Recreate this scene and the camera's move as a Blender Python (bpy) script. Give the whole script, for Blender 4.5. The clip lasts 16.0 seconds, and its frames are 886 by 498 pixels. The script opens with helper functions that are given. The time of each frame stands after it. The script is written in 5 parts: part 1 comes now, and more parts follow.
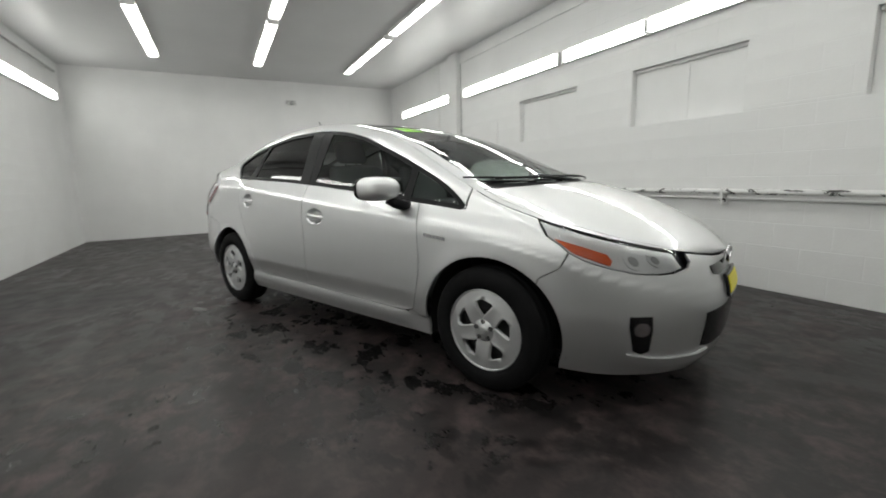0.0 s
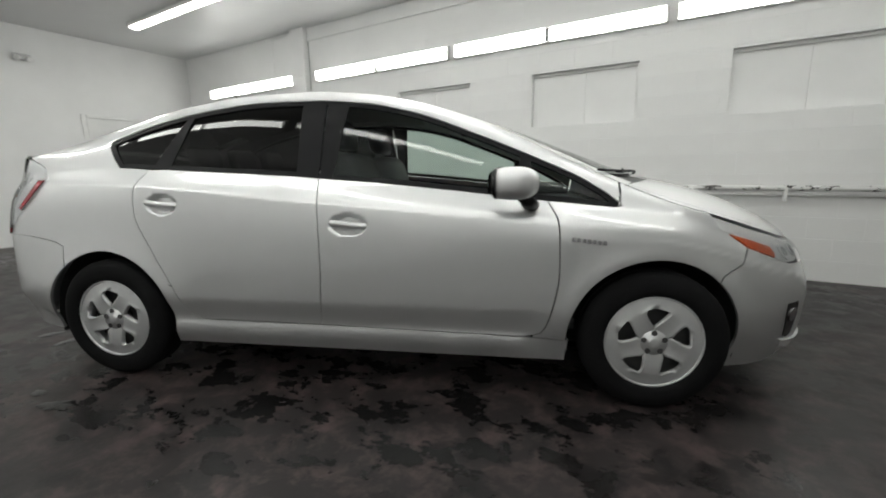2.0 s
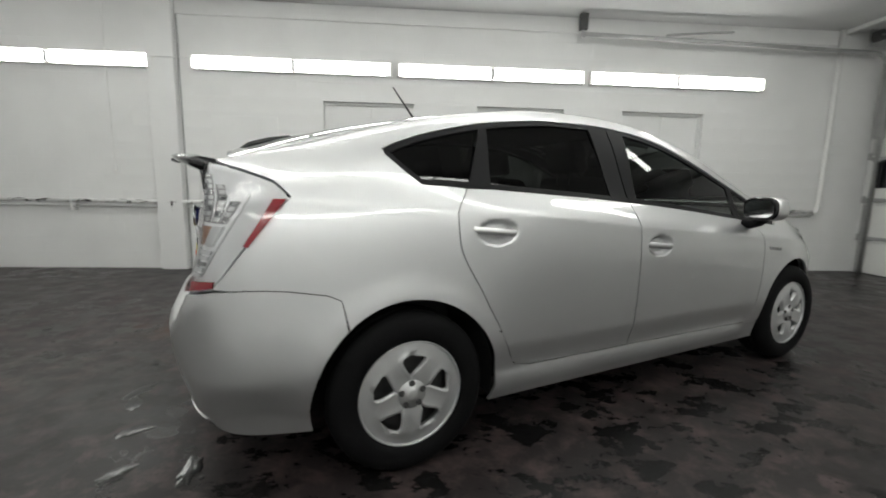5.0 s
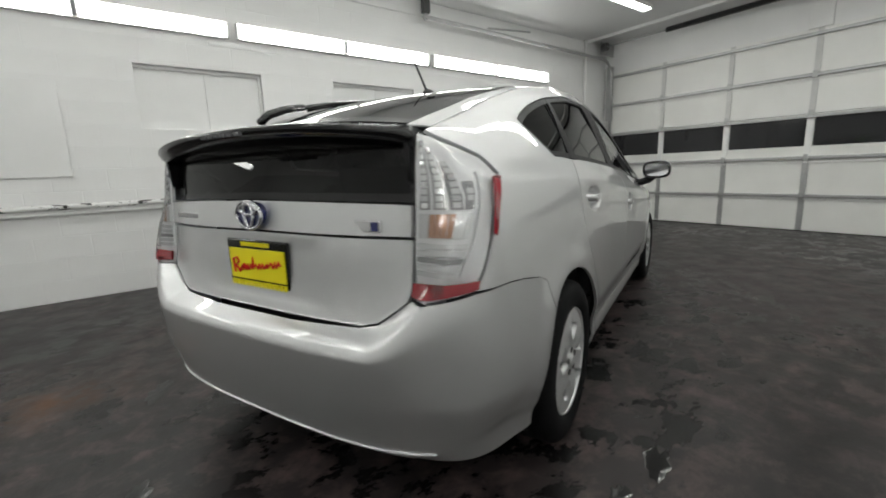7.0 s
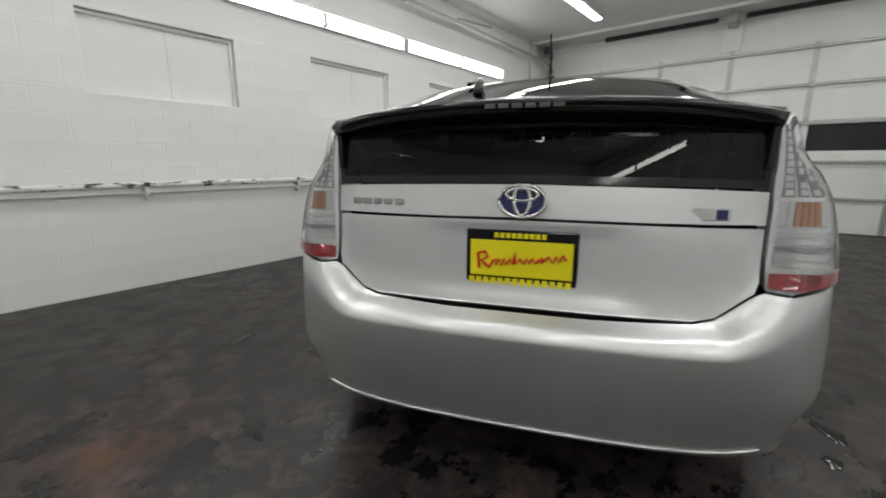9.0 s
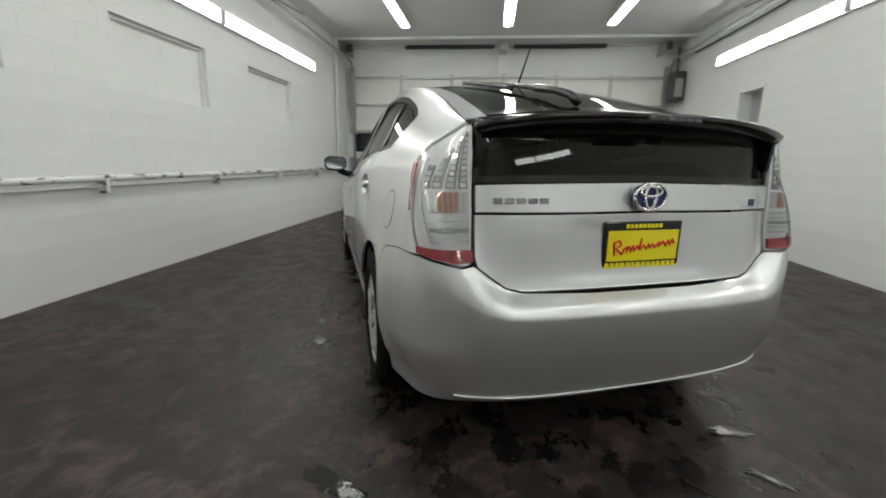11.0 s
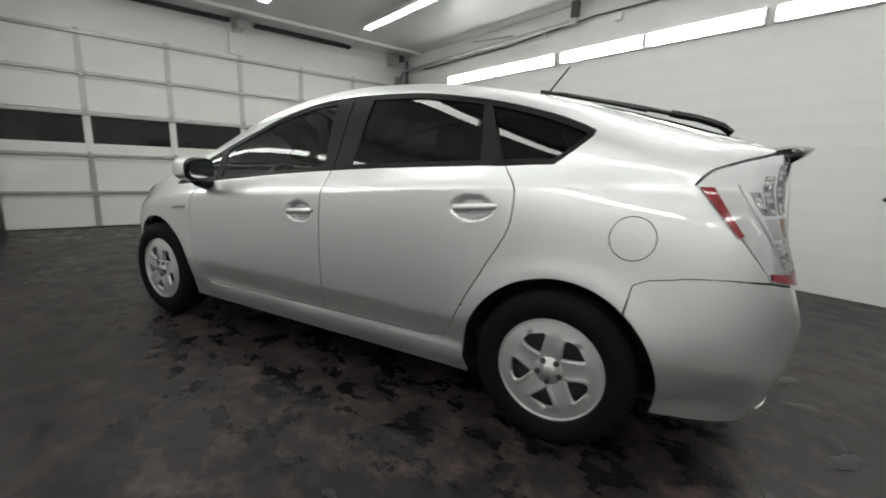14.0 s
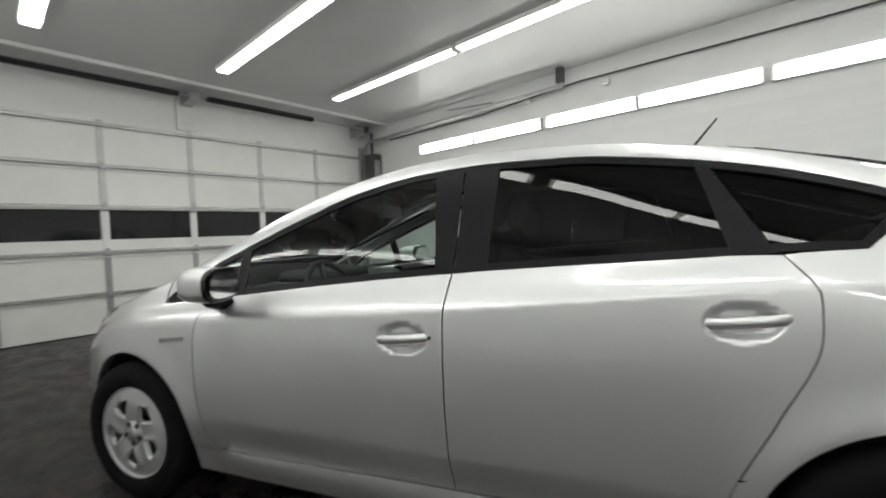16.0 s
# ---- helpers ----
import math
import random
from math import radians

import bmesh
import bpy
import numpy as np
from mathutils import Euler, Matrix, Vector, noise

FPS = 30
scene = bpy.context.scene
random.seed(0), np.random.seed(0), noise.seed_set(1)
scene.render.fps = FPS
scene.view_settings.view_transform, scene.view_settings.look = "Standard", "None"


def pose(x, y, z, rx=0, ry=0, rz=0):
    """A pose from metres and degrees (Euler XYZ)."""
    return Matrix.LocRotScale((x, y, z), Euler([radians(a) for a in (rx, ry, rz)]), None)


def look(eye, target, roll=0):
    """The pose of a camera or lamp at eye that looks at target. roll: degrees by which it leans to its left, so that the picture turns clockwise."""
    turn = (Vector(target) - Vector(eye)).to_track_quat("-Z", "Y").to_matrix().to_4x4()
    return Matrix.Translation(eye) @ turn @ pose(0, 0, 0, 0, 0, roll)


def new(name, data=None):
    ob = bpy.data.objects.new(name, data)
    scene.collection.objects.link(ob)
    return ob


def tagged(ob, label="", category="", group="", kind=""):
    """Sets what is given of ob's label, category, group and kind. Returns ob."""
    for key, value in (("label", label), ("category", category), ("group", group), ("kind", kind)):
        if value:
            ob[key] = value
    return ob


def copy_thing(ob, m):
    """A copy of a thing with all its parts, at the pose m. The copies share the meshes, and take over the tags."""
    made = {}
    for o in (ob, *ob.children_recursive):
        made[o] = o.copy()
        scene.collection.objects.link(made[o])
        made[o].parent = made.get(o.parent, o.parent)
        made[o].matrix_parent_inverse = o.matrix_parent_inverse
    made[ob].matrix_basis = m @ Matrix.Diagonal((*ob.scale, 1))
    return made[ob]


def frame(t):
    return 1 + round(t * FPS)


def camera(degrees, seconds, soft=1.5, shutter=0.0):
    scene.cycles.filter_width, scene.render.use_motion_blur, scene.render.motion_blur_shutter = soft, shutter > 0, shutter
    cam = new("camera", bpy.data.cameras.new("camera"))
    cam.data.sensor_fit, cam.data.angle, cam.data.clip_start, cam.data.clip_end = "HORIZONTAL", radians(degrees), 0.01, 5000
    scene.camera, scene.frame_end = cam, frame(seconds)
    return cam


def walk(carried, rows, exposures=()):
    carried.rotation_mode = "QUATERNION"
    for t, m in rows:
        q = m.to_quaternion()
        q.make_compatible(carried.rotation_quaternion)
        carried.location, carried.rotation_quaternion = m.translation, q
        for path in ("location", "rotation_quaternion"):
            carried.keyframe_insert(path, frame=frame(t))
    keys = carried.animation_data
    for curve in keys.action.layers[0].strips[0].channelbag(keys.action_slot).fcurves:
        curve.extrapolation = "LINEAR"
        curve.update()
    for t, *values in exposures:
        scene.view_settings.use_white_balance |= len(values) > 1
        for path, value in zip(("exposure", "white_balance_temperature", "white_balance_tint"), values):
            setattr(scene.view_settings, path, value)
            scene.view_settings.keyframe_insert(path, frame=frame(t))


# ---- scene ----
cam = camera(93.5, 16.0, soft=1.8, shutter=0.5)
PATH = [
    (0, (4.608, -0.957, 1.064), (2.867, -0.033, 0.726), -1.6),
    (0.5, (4.231, -1.259, 1.055), (2.64, -0.086, 0.756), -2.3),
    (1, (3.786, -1.434, 1.06), (2.353, -0.08, 0.721), -1.5),
    (1.5, (3.407, -1.623, 1.078), (2.173, -0.072, 0.816), -1.3),
    (2, (3.06, -1.808, 1.065), (2.051, -0.12, 0.697), -0.8),
    (2.5, (2.699, -1.987, 1.072), (1.847, -0.218, 0.688), 0.1),
    (3, (2.281, -2.176, 1.08), (1.627, -0.323, 0.707), 0.9),
    (3.5, (1.87, -2.291, 1.077), (1.393, -0.385, 0.701), 1.7),
    (4, (1.422, -2.41, 1.077), (1.193, -0.458, 0.706), 1.2),
    (4.5, (0.911, -2.388, 1.079), (0.828, -0.418, 0.743), 2.1),
    (5, (0.459, -2.381, 1.087), (0.612, -0.407, 0.803), 1.1),
    (7.5, (-1.065, -1.694, 1.062), (0.167, -0.167, 0.678), -1.4),
    (8, (-1.283, -1.55, 1.061), (-0.052, -0.021, 0.678), 0.5),
    (8.5, (-1.419, -1.25, 1.054), (-0.059, 0.162, 0.656), 0.7),
    (11, (-2.003, 0.155, 1.049), (-0.057, 0.366, 0.637), 1.2),
    (11.5, (-1.938, 0.454, 1.064), (0.016, 0.331, 0.658), 3.0),
    (12, (-1.868, 0.808, 1.069), (0.03, 0.351, 0.634), 1.3),
    (12.5, (-1.693, 1.104, 1.062), (0.114, 0.372, 0.616), 1.1),
    (13, (-1.543, 1.422, 1.073), (0.136, 0.416, 0.663), 1.8),
    (13.5, (-1.345, 1.721, 1.075), (0.277, 0.621, 0.672), 1.5),
    (14, (-1.067, 1.965, 1.079), (0.452, 0.723, 0.691), 2.2),
    (14.5, (-0.83, 2.205, 1.092), (0.555, 0.809, 0.726), 0.9),
    (15, (-0.567, 2.274, 1.1), (0.848, 0.89, 0.814), -0.9),
    (15.5, (-0.288, 2.223, 1.156), (1.175, 0.864, 1.033), -1.2),
    (16, (0.026, 2.115, 1.182), (1.367, 0.634, 1.096), -1.9),
]
walk(cam, [(t, look(eye, target, roll)) for t, eye, target, roll in PATH])

# ---- world and light ----
world = bpy.data.worlds.new("world")
scene.world = world
world.use_nodes = True
world.node_tree.nodes["Background"].inputs[0].default_value = (0.02, 0.025, 0.035, 1)
world.node_tree.nodes["Background"].inputs[1].default_value = 0.1
scene.view_settings.exposure = 0.0
TUBE_POWER = 13.5


# ---- materials ----
def mat(name, colour, rough=0.5, metal=0.0, **more):
    """A principled material; returns it with its tree, its shader and a helper to add nodes."""
    m = bpy.data.materials.new(name)
    m.use_nodes = True
    p = m.node_tree.nodes["Principled BSDF"]
    p.inputs["Base Color"].default_value = (*colour, 1)
    p.inputs["Roughness"].default_value = rough
    p.inputs["Metallic"].default_value = metal
    for key, value in more.items():
        p.inputs[key.replace("_", " ")].default_value = value
    return m


def node(m, kind, **values):
    n = m.node_tree.nodes.new(kind)
    for key, value in values.items():
        n.inputs[key].default_value = value
    return n


def link(m, a, b):
    m.node_tree.links.new(a, b)


def shader(m):
    return m.node_tree.nodes["Principled BSDF"]


def noise_of(m, scale, detail=4.0, rough=0.55, distort=0.0, stretch=(1, 1, 1)):
    """A noise on the object's own metres."""
    co = m.node_tree.nodes.new("ShaderNodeTexCoord")
    mp = m.node_tree.nodes.new("ShaderNodeMapping")
    mp.inputs["Scale"].default_value = stretch
    link(m, co.outputs["Object"], mp.inputs["Vector"])
    n = node(m, "ShaderNodeTexNoise", Scale=scale, Detail=detail, Roughness=rough, Distortion=distort)
    link(m, mp.outputs["Vector"], n.inputs["Vector"])
    return n.outputs["Fac"]


def ramp(m, fac, stops):
    r = m.node_tree.nodes.new("ShaderNodeValToRGB")
    while len(r.color_ramp.elements) < len(stops):
        r.color_ramp.elements.new(0.5)
    for e, (at, colour) in zip(r.color_ramp.elements, stops):
        e.position = at
        e.color = (*colour, 1) if len(colour) == 3 else colour
    link(m, fac, r.inputs["Fac"])
    return r.outputs["Color"]


def grey(v):
    return (v, v, v)


def mix(m, fac, a, b, kind="MIX"):
    x = m.node_tree.nodes.new("ShaderNodeMixRGB")
    x.blend_type = kind
    for slot, value in ((x.inputs[0], fac), (x.inputs[1], a), (x.inputs[2], b)):
        if hasattr(value, "is_output"):
            link(m, value, slot)
        else:
            slot.default_value = value if isinstance(value, float) else (*value, 1)
    return x.outputs[0]


def bump(m, height, strength=0.2, distance=0.01):
    b = node(m, "ShaderNodeBump", Strength=strength, Distance=distance)
    link(m, height, b.inputs["Height"])
    link(m, b.outputs["Normal"], shader(m).inputs["Normal"])


def glow(name, colour, strength):
    m = mat(name, colour, 0.4)
    p = shader(m)
    p.inputs["Emission Color"].default_value = (*colour, 1)
    p.inputs["Emission Strength"].default_value = strength
    return m


def painted(name, colour, rough, mottle=0.06, scale=3.0, fine=60.0, relief=0.15):
    m = mat(name, colour, rough)
    big = ramp(m, noise_of(m, scale), [(0.3, tuple(c * (1 - mottle) for c in colour)), (0.7, tuple(min(1, c * (1 + mottle / 2)) for c in colour))])
    link(m, big, shader(m).inputs["Base Color"])
    bump(m, noise_of(m, fine, 3), relief, 0.004)
    return m


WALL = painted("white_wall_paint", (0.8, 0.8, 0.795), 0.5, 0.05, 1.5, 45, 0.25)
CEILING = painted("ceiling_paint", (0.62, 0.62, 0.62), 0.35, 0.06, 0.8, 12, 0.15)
TRIM = painted("white_trim_paint", (0.78, 0.78, 0.77), 0.4, 0.05, 4, 50, 0.1)
DOOR_PAINT = painted("garage_door_paint", (0.78, 0.78, 0.755), 0.4, 0.05, 2, 30, 0.08)
STEEL = painted("galvanised_steel", (0.42, 0.42, 0.42), 0.4, 0.15, 8, 60, 0.1)
shader(STEEL).inputs["Metallic"].default_value = 0.7
PALE_STEEL = painted("pale_galvanised_steel", (0.55, 0.55, 0.54), 0.4, 0.1, 8, 60, 0.1)
DARK_STEEL = painted("dark_steel", (0.06, 0.06, 0.06), 0.5, 0.3, 10, 80, 0.2)
BLACK = mat("black_plastic", (0.012, 0.012, 0.013), 0.35)
RUBBER = painted("tyre_rubber", (0.007, 0.007, 0.0075), 0.8, 0.2, 8, 120, 0.1)
shader(RUBBER).inputs["Specular IOR Level"].default_value = 0.12
TUBE = glow("fluorescent_tube", (0.985, 1.0, 0.955), TUBE_POWER)
NIGHT = mat("night_window_glass", (0.01, 0.01, 0.012), 0.08)


def floor_material():
    m = mat("damp_painted_concrete", (0.05, 0.05, 0.05), 0.4)
    p = shader(m)
    base = ramp(m, noise_of(m, 0.45, 5, 0.6), [(0.35, (0.015, 0.0138, 0.0138)), (0.55, (0.021, 0.0178, 0.0178)), (0.72, (0.030, 0.0228, 0.0228))])
    scuff = ramp(m, noise_of(m, 6.5, 10, 0.72, 0.3), [(0.47, grey(0)), (0.66, grey(0.8))])
    where = ramp(m, noise_of(m, 0.7, 3, 0.5), [(0.38, grey(0)), (0.54, grey(1))])
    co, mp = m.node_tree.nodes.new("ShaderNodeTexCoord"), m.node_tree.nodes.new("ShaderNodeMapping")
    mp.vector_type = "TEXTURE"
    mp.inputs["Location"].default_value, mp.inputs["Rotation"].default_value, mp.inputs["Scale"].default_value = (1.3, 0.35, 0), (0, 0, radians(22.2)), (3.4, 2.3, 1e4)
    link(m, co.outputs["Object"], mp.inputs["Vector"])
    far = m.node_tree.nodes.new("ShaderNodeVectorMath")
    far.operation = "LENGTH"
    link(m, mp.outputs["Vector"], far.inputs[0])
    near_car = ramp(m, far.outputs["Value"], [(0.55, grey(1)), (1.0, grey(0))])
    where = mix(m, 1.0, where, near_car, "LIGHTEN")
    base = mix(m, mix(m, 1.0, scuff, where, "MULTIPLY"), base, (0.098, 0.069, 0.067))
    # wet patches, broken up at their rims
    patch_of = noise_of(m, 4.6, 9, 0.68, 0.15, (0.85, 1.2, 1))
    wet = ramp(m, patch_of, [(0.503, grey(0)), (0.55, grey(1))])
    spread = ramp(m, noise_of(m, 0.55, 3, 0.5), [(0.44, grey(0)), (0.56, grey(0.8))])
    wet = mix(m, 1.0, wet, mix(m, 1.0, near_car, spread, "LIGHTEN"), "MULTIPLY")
    # a rust stain
    co2, mp2, far2 = m.node_tree.nodes.new("ShaderNodeTexCoord"), m.node_tree.nodes.new("ShaderNodeMapping"), m.node_tree.nodes.new("ShaderNodeVectorMath")
    mp2.vector_type, far2.operation = "TEXTURE", "LENGTH"
    mp2.inputs["Location"].default_value, mp2.inputs["Scale"].default_value = (-1.3, 0.85, 0), (0.45, 0.32, 1e4)
    link(m, co2.outputs["Object"], mp2.inputs["Vector"])
    link(m, mp2.outputs["Vector"], far2.inputs[0])
    rust = ramp(m, far2.outputs["Value"], [(0.1, grey(1)), (1.0, grey(0))])
    rust = mix(m, 1.0, rust, ramp(m, noise_of(m, 5, 6, 0.65), [(0.40, grey(0)), (0.62, grey(0.9))]), "MULTIPLY")
    base = mix(m, rust, base, (0.085, 0.036, 0.014))
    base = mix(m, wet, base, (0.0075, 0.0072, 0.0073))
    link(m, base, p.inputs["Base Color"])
    rough = ramp(m, noise_of(m, 5, 5), [(0.3, grey(0.34)), (0.7, grey(0.5))])
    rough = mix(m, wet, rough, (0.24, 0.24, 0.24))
    link(m, rough, p.inputs["Roughness"])
    p.inputs["Specular IOR Level"].default_value = 0.24
    bump(m, noise_of(m, 14, 6, 0.65), 0.12, 0.01)
    return m


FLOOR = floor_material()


# ---- mesh helpers ----
def solid(name, bm, material, smooth=False):
    me = bpy.data.meshes.new(name)
    bmesh.ops.recalc_face_normals(bm, faces=bm.faces)
    bm.to_mesh(me)
    bm.free()
    for one in material if isinstance(material, (list, tuple)) else [material]:
        me.materials.append(one)
    for poly in me.polygons:
        poly.use_smooth = smooth
    return me


def part(name, bm, material, parent=None, label="", smooth=False):
    """Links a bmesh as one mesh object, under a thing or a part where one is given."""
    ob = new(name, solid(name, bm, material, smooth) if isinstance(bm, bmesh.types.BMesh) else bm)
    if parent:
        ob.parent = parent
    if label:
        tagged(ob, label)
    return ob


def empty(name, m, label, category, group="", kind=""):
    ob = new(name)
    ob.matrix_basis = m
    return tagged(ob, label, category, group, kind)


def add_box(bm, lo, hi, bevel=0.0):
    lo, hi = Vector(lo), Vector(hi)
    geo = bmesh.ops.create_cube(bm, size=1, matrix=Matrix.Translation((lo + hi) / 2) @ Matrix.Diagonal((*(hi - lo), 1)))
    if bevel:
        edges = {e for v in geo["verts"] for e in v.link_edges}
        bmesh.ops.bevel(bm, geom=list(edges), offset=bevel, segments=2, affect="EDGES", profile=0.5)
    return bm


def box(lo, hi, bevel=0.0):
    return add_box(bmesh.new(), lo, hi, bevel)


def add_rod(bm, a, b, r, sides=12, r2=None):
    a, b = Vector(a), Vector(b)
    turn = (b - a).to_track_quat("Z", "Y").to_matrix().to_4x4()
    bmesh.ops.create_cone(bm, cap_ends=True, segments=sides, radius1=r, radius2=r if r2 is None else r2, depth=(b - a).length, matrix=Matrix.Translation((a + b) / 2) @ turn)
    return bm


def rod(a, b, r, sides=12, r2=None):
    return add_rod(bmesh.new(), a, b, r, sides, r2)


def tube(points, r, sides=8):
    """A round bar along the points, with shared rings at the bends."""
    bm = bmesh.new()
    pts = [Vector(p) for p in points]
    rings, side = [], None
    for n, p in enumerate(pts):
        way = (pts[min(n + 1, len(pts) - 1)] - pts[max(n - 1, 0)]).normalized()
        if side is None:
            side = way.orthogonal().normalized()
        side = (side - way * side.dot(way)).normalized()
        up = way.cross(side)
        rings.append([bm.verts.new(p + r * (math.cos(a) * side + math.sin(a) * up)) for a in (2 * math.pi * k / sides for k in range(sides))])
    for one, two in zip(rings, rings[1:]):
        for k in range(sides):
            bm.faces.new((one[k], one[(k + 1) % sides], two[(k + 1) % sides], two[k]))
    bm.faces.new(rings[0])
    bm.faces.new(rings[-1])
    return bm


def wall_mesh(lo, hi, holes, axis, bm=None):
    """A wall from lo to hi with rectangular holes (a0, z0, a1, z1) along the given axis."""
    bm = bm or bmesh.new()
    n = 0 if axis == "x" else 1
    cuts = sorted({lo[n], hi[n], *(h[0] for h in holes), *(h[2] for h in holes)})
    for a, b in zip(cuts, cuts[1:]):
        gaps = sorted((h[1], h[3]) for h in holes if h[0] <= a + 1e-6 and h[2] >= b - 1e-6)
        z = lo[2]
        for z0, z1 in gaps + [(hi[2], hi[2])]:
            if z0 > z + 1e-6:
                p, q = list(lo), list(hi)
                p[n], q[n], p[2], q[2] = a, b, z, z0
                add_box(bm, p, q)
            z = z1
    bmesh.ops.remove_doubles(bm, verts=bm.verts, dist=1e-5)
    return bm


# ---- the garage bay ----
X0, X1, Y0, Y1, Z1 = -5.9, 6.98, -3.34, 3.24, 3.32
THICK = 0.25
WINDOWS = [(-0.67, 1.57, 0.48, 2.17), (1.31, 1.57, 2.47, 2.17), (3.28, 1.57, 4.43, 2.17)]
DOOR_Y = (-3.12, 3.16)

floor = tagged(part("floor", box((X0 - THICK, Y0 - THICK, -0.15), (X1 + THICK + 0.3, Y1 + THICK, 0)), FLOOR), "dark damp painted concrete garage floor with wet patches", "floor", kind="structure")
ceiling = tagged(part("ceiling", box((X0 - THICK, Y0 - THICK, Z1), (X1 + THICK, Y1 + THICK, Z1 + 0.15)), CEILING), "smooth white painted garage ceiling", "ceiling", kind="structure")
wall_window = tagged(part("wall_north", wall_mesh((X0, Y1, 0), (X1, Y1 + THICK, Z1), WINDOWS, "x"), WALL), "white painted concrete block wall with blocked-up windows", "wall", kind="structure")
PDOOR = (4.17, 0.0, 4.70, 2.085)
wall_right = tagged(part("wall_south", wall_mesh((X0, Y0 - THICK, 0), (X1, Y0, Z1), [PDOOR], "x"), WALL), "plain white painted concrete block wall", "wall", kind="structure")
wall_back = tagged(part("wall_west", box((X0 - THICK, Y0 - THICK, 0), (X0, Y1 + THICK, Z1)), WALL), "plain white painted end wall of the garage", "wall", kind="structure")
wall_door = tagged(part("wall_east", wall_mesh((X1, Y0 - THICK, 0), (X1 + THICK, Y1 + THICK, Z1), [(DOOR_Y[0], 0.0, DOOR_Y[1], 2.78)], "y"), WALL), "white wall above the wide garage door", "wall", kind="structure")


def puddle_material():
    m = mat("shallow_water_on_floor", (0.008, 0.0075, 0.0075), 0.05)
    bump(m, noise_of(m, 30, 4, 0.65), 0.16, 0.006)
    return m


WATER = puddle_material()


def puddle(x, y, length, width, turn, seed):
    """A thin flat pool with a ragged rim."""
    rnd = random.Random(seed)
    waves = [(rnd.uniform(0.04, 0.16) / (k ** 0.5), k, rnd.uniform(0, 6.28)) for k in range(2, 12)]
    bm = bmesh.new()
    hub = bm.verts.new((0, 0, 0.0012))
    rims = []
    for n in range(72):
        a = 2 * math.pi * n / 72
        r = max(0.25, 0.8 + sum(h * math.sin(k * a + p) for h, k, p in waves))
        rims.append([bm.verts.new((f * r * length * math.cos(a), f * r * width * math.sin(a), z)) for f, z in ((0.9, 0.0012), (1.0, 0.0006))])
    for a, b in zip(rims, rims[1:] + rims[:1]):
        bm.faces.new((hub, a[0], b[0]))
        bm.faces.new((a[0], a[1], b[1], b[0]))
    ob = part("puddle", bm, WATER, smooth=True)
    ob.matrix_basis = pose(x, y, 0.001, 0, 0, turn)
    return tagged(ob, "small shallow puddle on the dark floor", "puddle", "puddles")


for n, spot in enumerate(((-0.86, 0.63, 0.16, 0.05, 70), (0.22, 1.11, 0.1, 0.06, 20), (-0.38, -0.85, 0.13, 0.04, 100), (-0.64, -0.86, 0.1, 0.04, 60), (-0.49, 1.49, 0.11, 0.035, 20), (-0.96, -0.20, 0.12, 0.045, 70), (0.33, -1.20, 0.05, 0.04, 10), (0.06, 1.48, 0.06, 0.03, 0), (-0.76, -0.57, 0.09, 0.05, 40), (-0.91, -0.33, 0.09, 0.04, 120), (0.56, -1.20, 0.12, 0.05, 30))):
    puddle(*spot, n + 3)

GAP_GREY = mat("grey_cover_gap", (0.22, 0.22, 0.22), 0.5)


def lamp_bank(m, wall):
    """An eight-foot white strip light with two tubes end to end, along its own x, hanging under its own z = 0."""
    thing = empty("strip_light", m, "white eight-foot fluorescent strip light, switched on", "lamp", "strip lights")
    bm = box((-1.215, -0.082, -0.022), (1.215, 0.082, 0), 0.004)
    for y in (-0.079, 0.079):
        add_box(bm, (-1.215, y - 0.004, -0.052), (1.215, y + 0.004, -0.020))
    part("housing", bm, TRIM, thing)
    for x in (-1.213, 1.213):
        part("end_cap", box((x - 0.010, -0.072, -0.070), (x + 0.010, 0.072, -0.0205), 0.004), TRIM, thing)
    if wall:
        # Grey block added so that the gap between the covers reads darker.
        part("slot", box((-0.018, -0.066, -0.069), (0.018, 0.066, -0.0225), 0.006), GAP_GREY, thing, "added grey block in the gap between the tube covers")
    for x in (-0.602, 0.602):
        bm = bmesh.new()
        arc = [(0.068 * math.cos(a), -0.030 - 0.036 * math.sin(a) ** 0.7) for a in np.linspace(0, math.pi, 12)]
        ends = [[bm.verts.new((x + e, y, z)) for y, z in arc] for e in (-0.558, 0.558)]
        for k in range(len(arc) - 1):
            bm.faces.new((ends[0][k], ends[0][k + 1], ends[1][k + 1], ends[1][k]))
        for e in ends:
            bm.faces.new(e)
        part("tube_cover", bm, TUBE, thing, smooth=False)
    return thing


light = lamp_bank(pose(4.39, -1.69, Z1), False)
for row_y in (-1.69, -0.03, 1.7):
    for lamp_x in (4.39, 1.9, -0.65, -3.27):
        if (row_y, lamp_x) != (-1.69, 4.39):
            copy_thing(light, pose(lamp_x, row_y, Z1))
wall_light = lamp_bank(pose(-3.9, Y1, 2.57, -90, 0, 0), True)
for lamp_x in (-1.02, 1.49, 4.0):
    copy_thing(wall_light, pose(lamp_x, Y1, 2.57, -90, 0, 0))
for lamp_x in (-4.15, -0.83, 1.67, 4.18):
    copy_thing(wall_light, pose(lamp_x, Y0, 2.66, 90, 0, 0))


# ---- the car: shape ----
CAR = pose(0.1465, -0.1055, 0, 0, 0, 22.19)


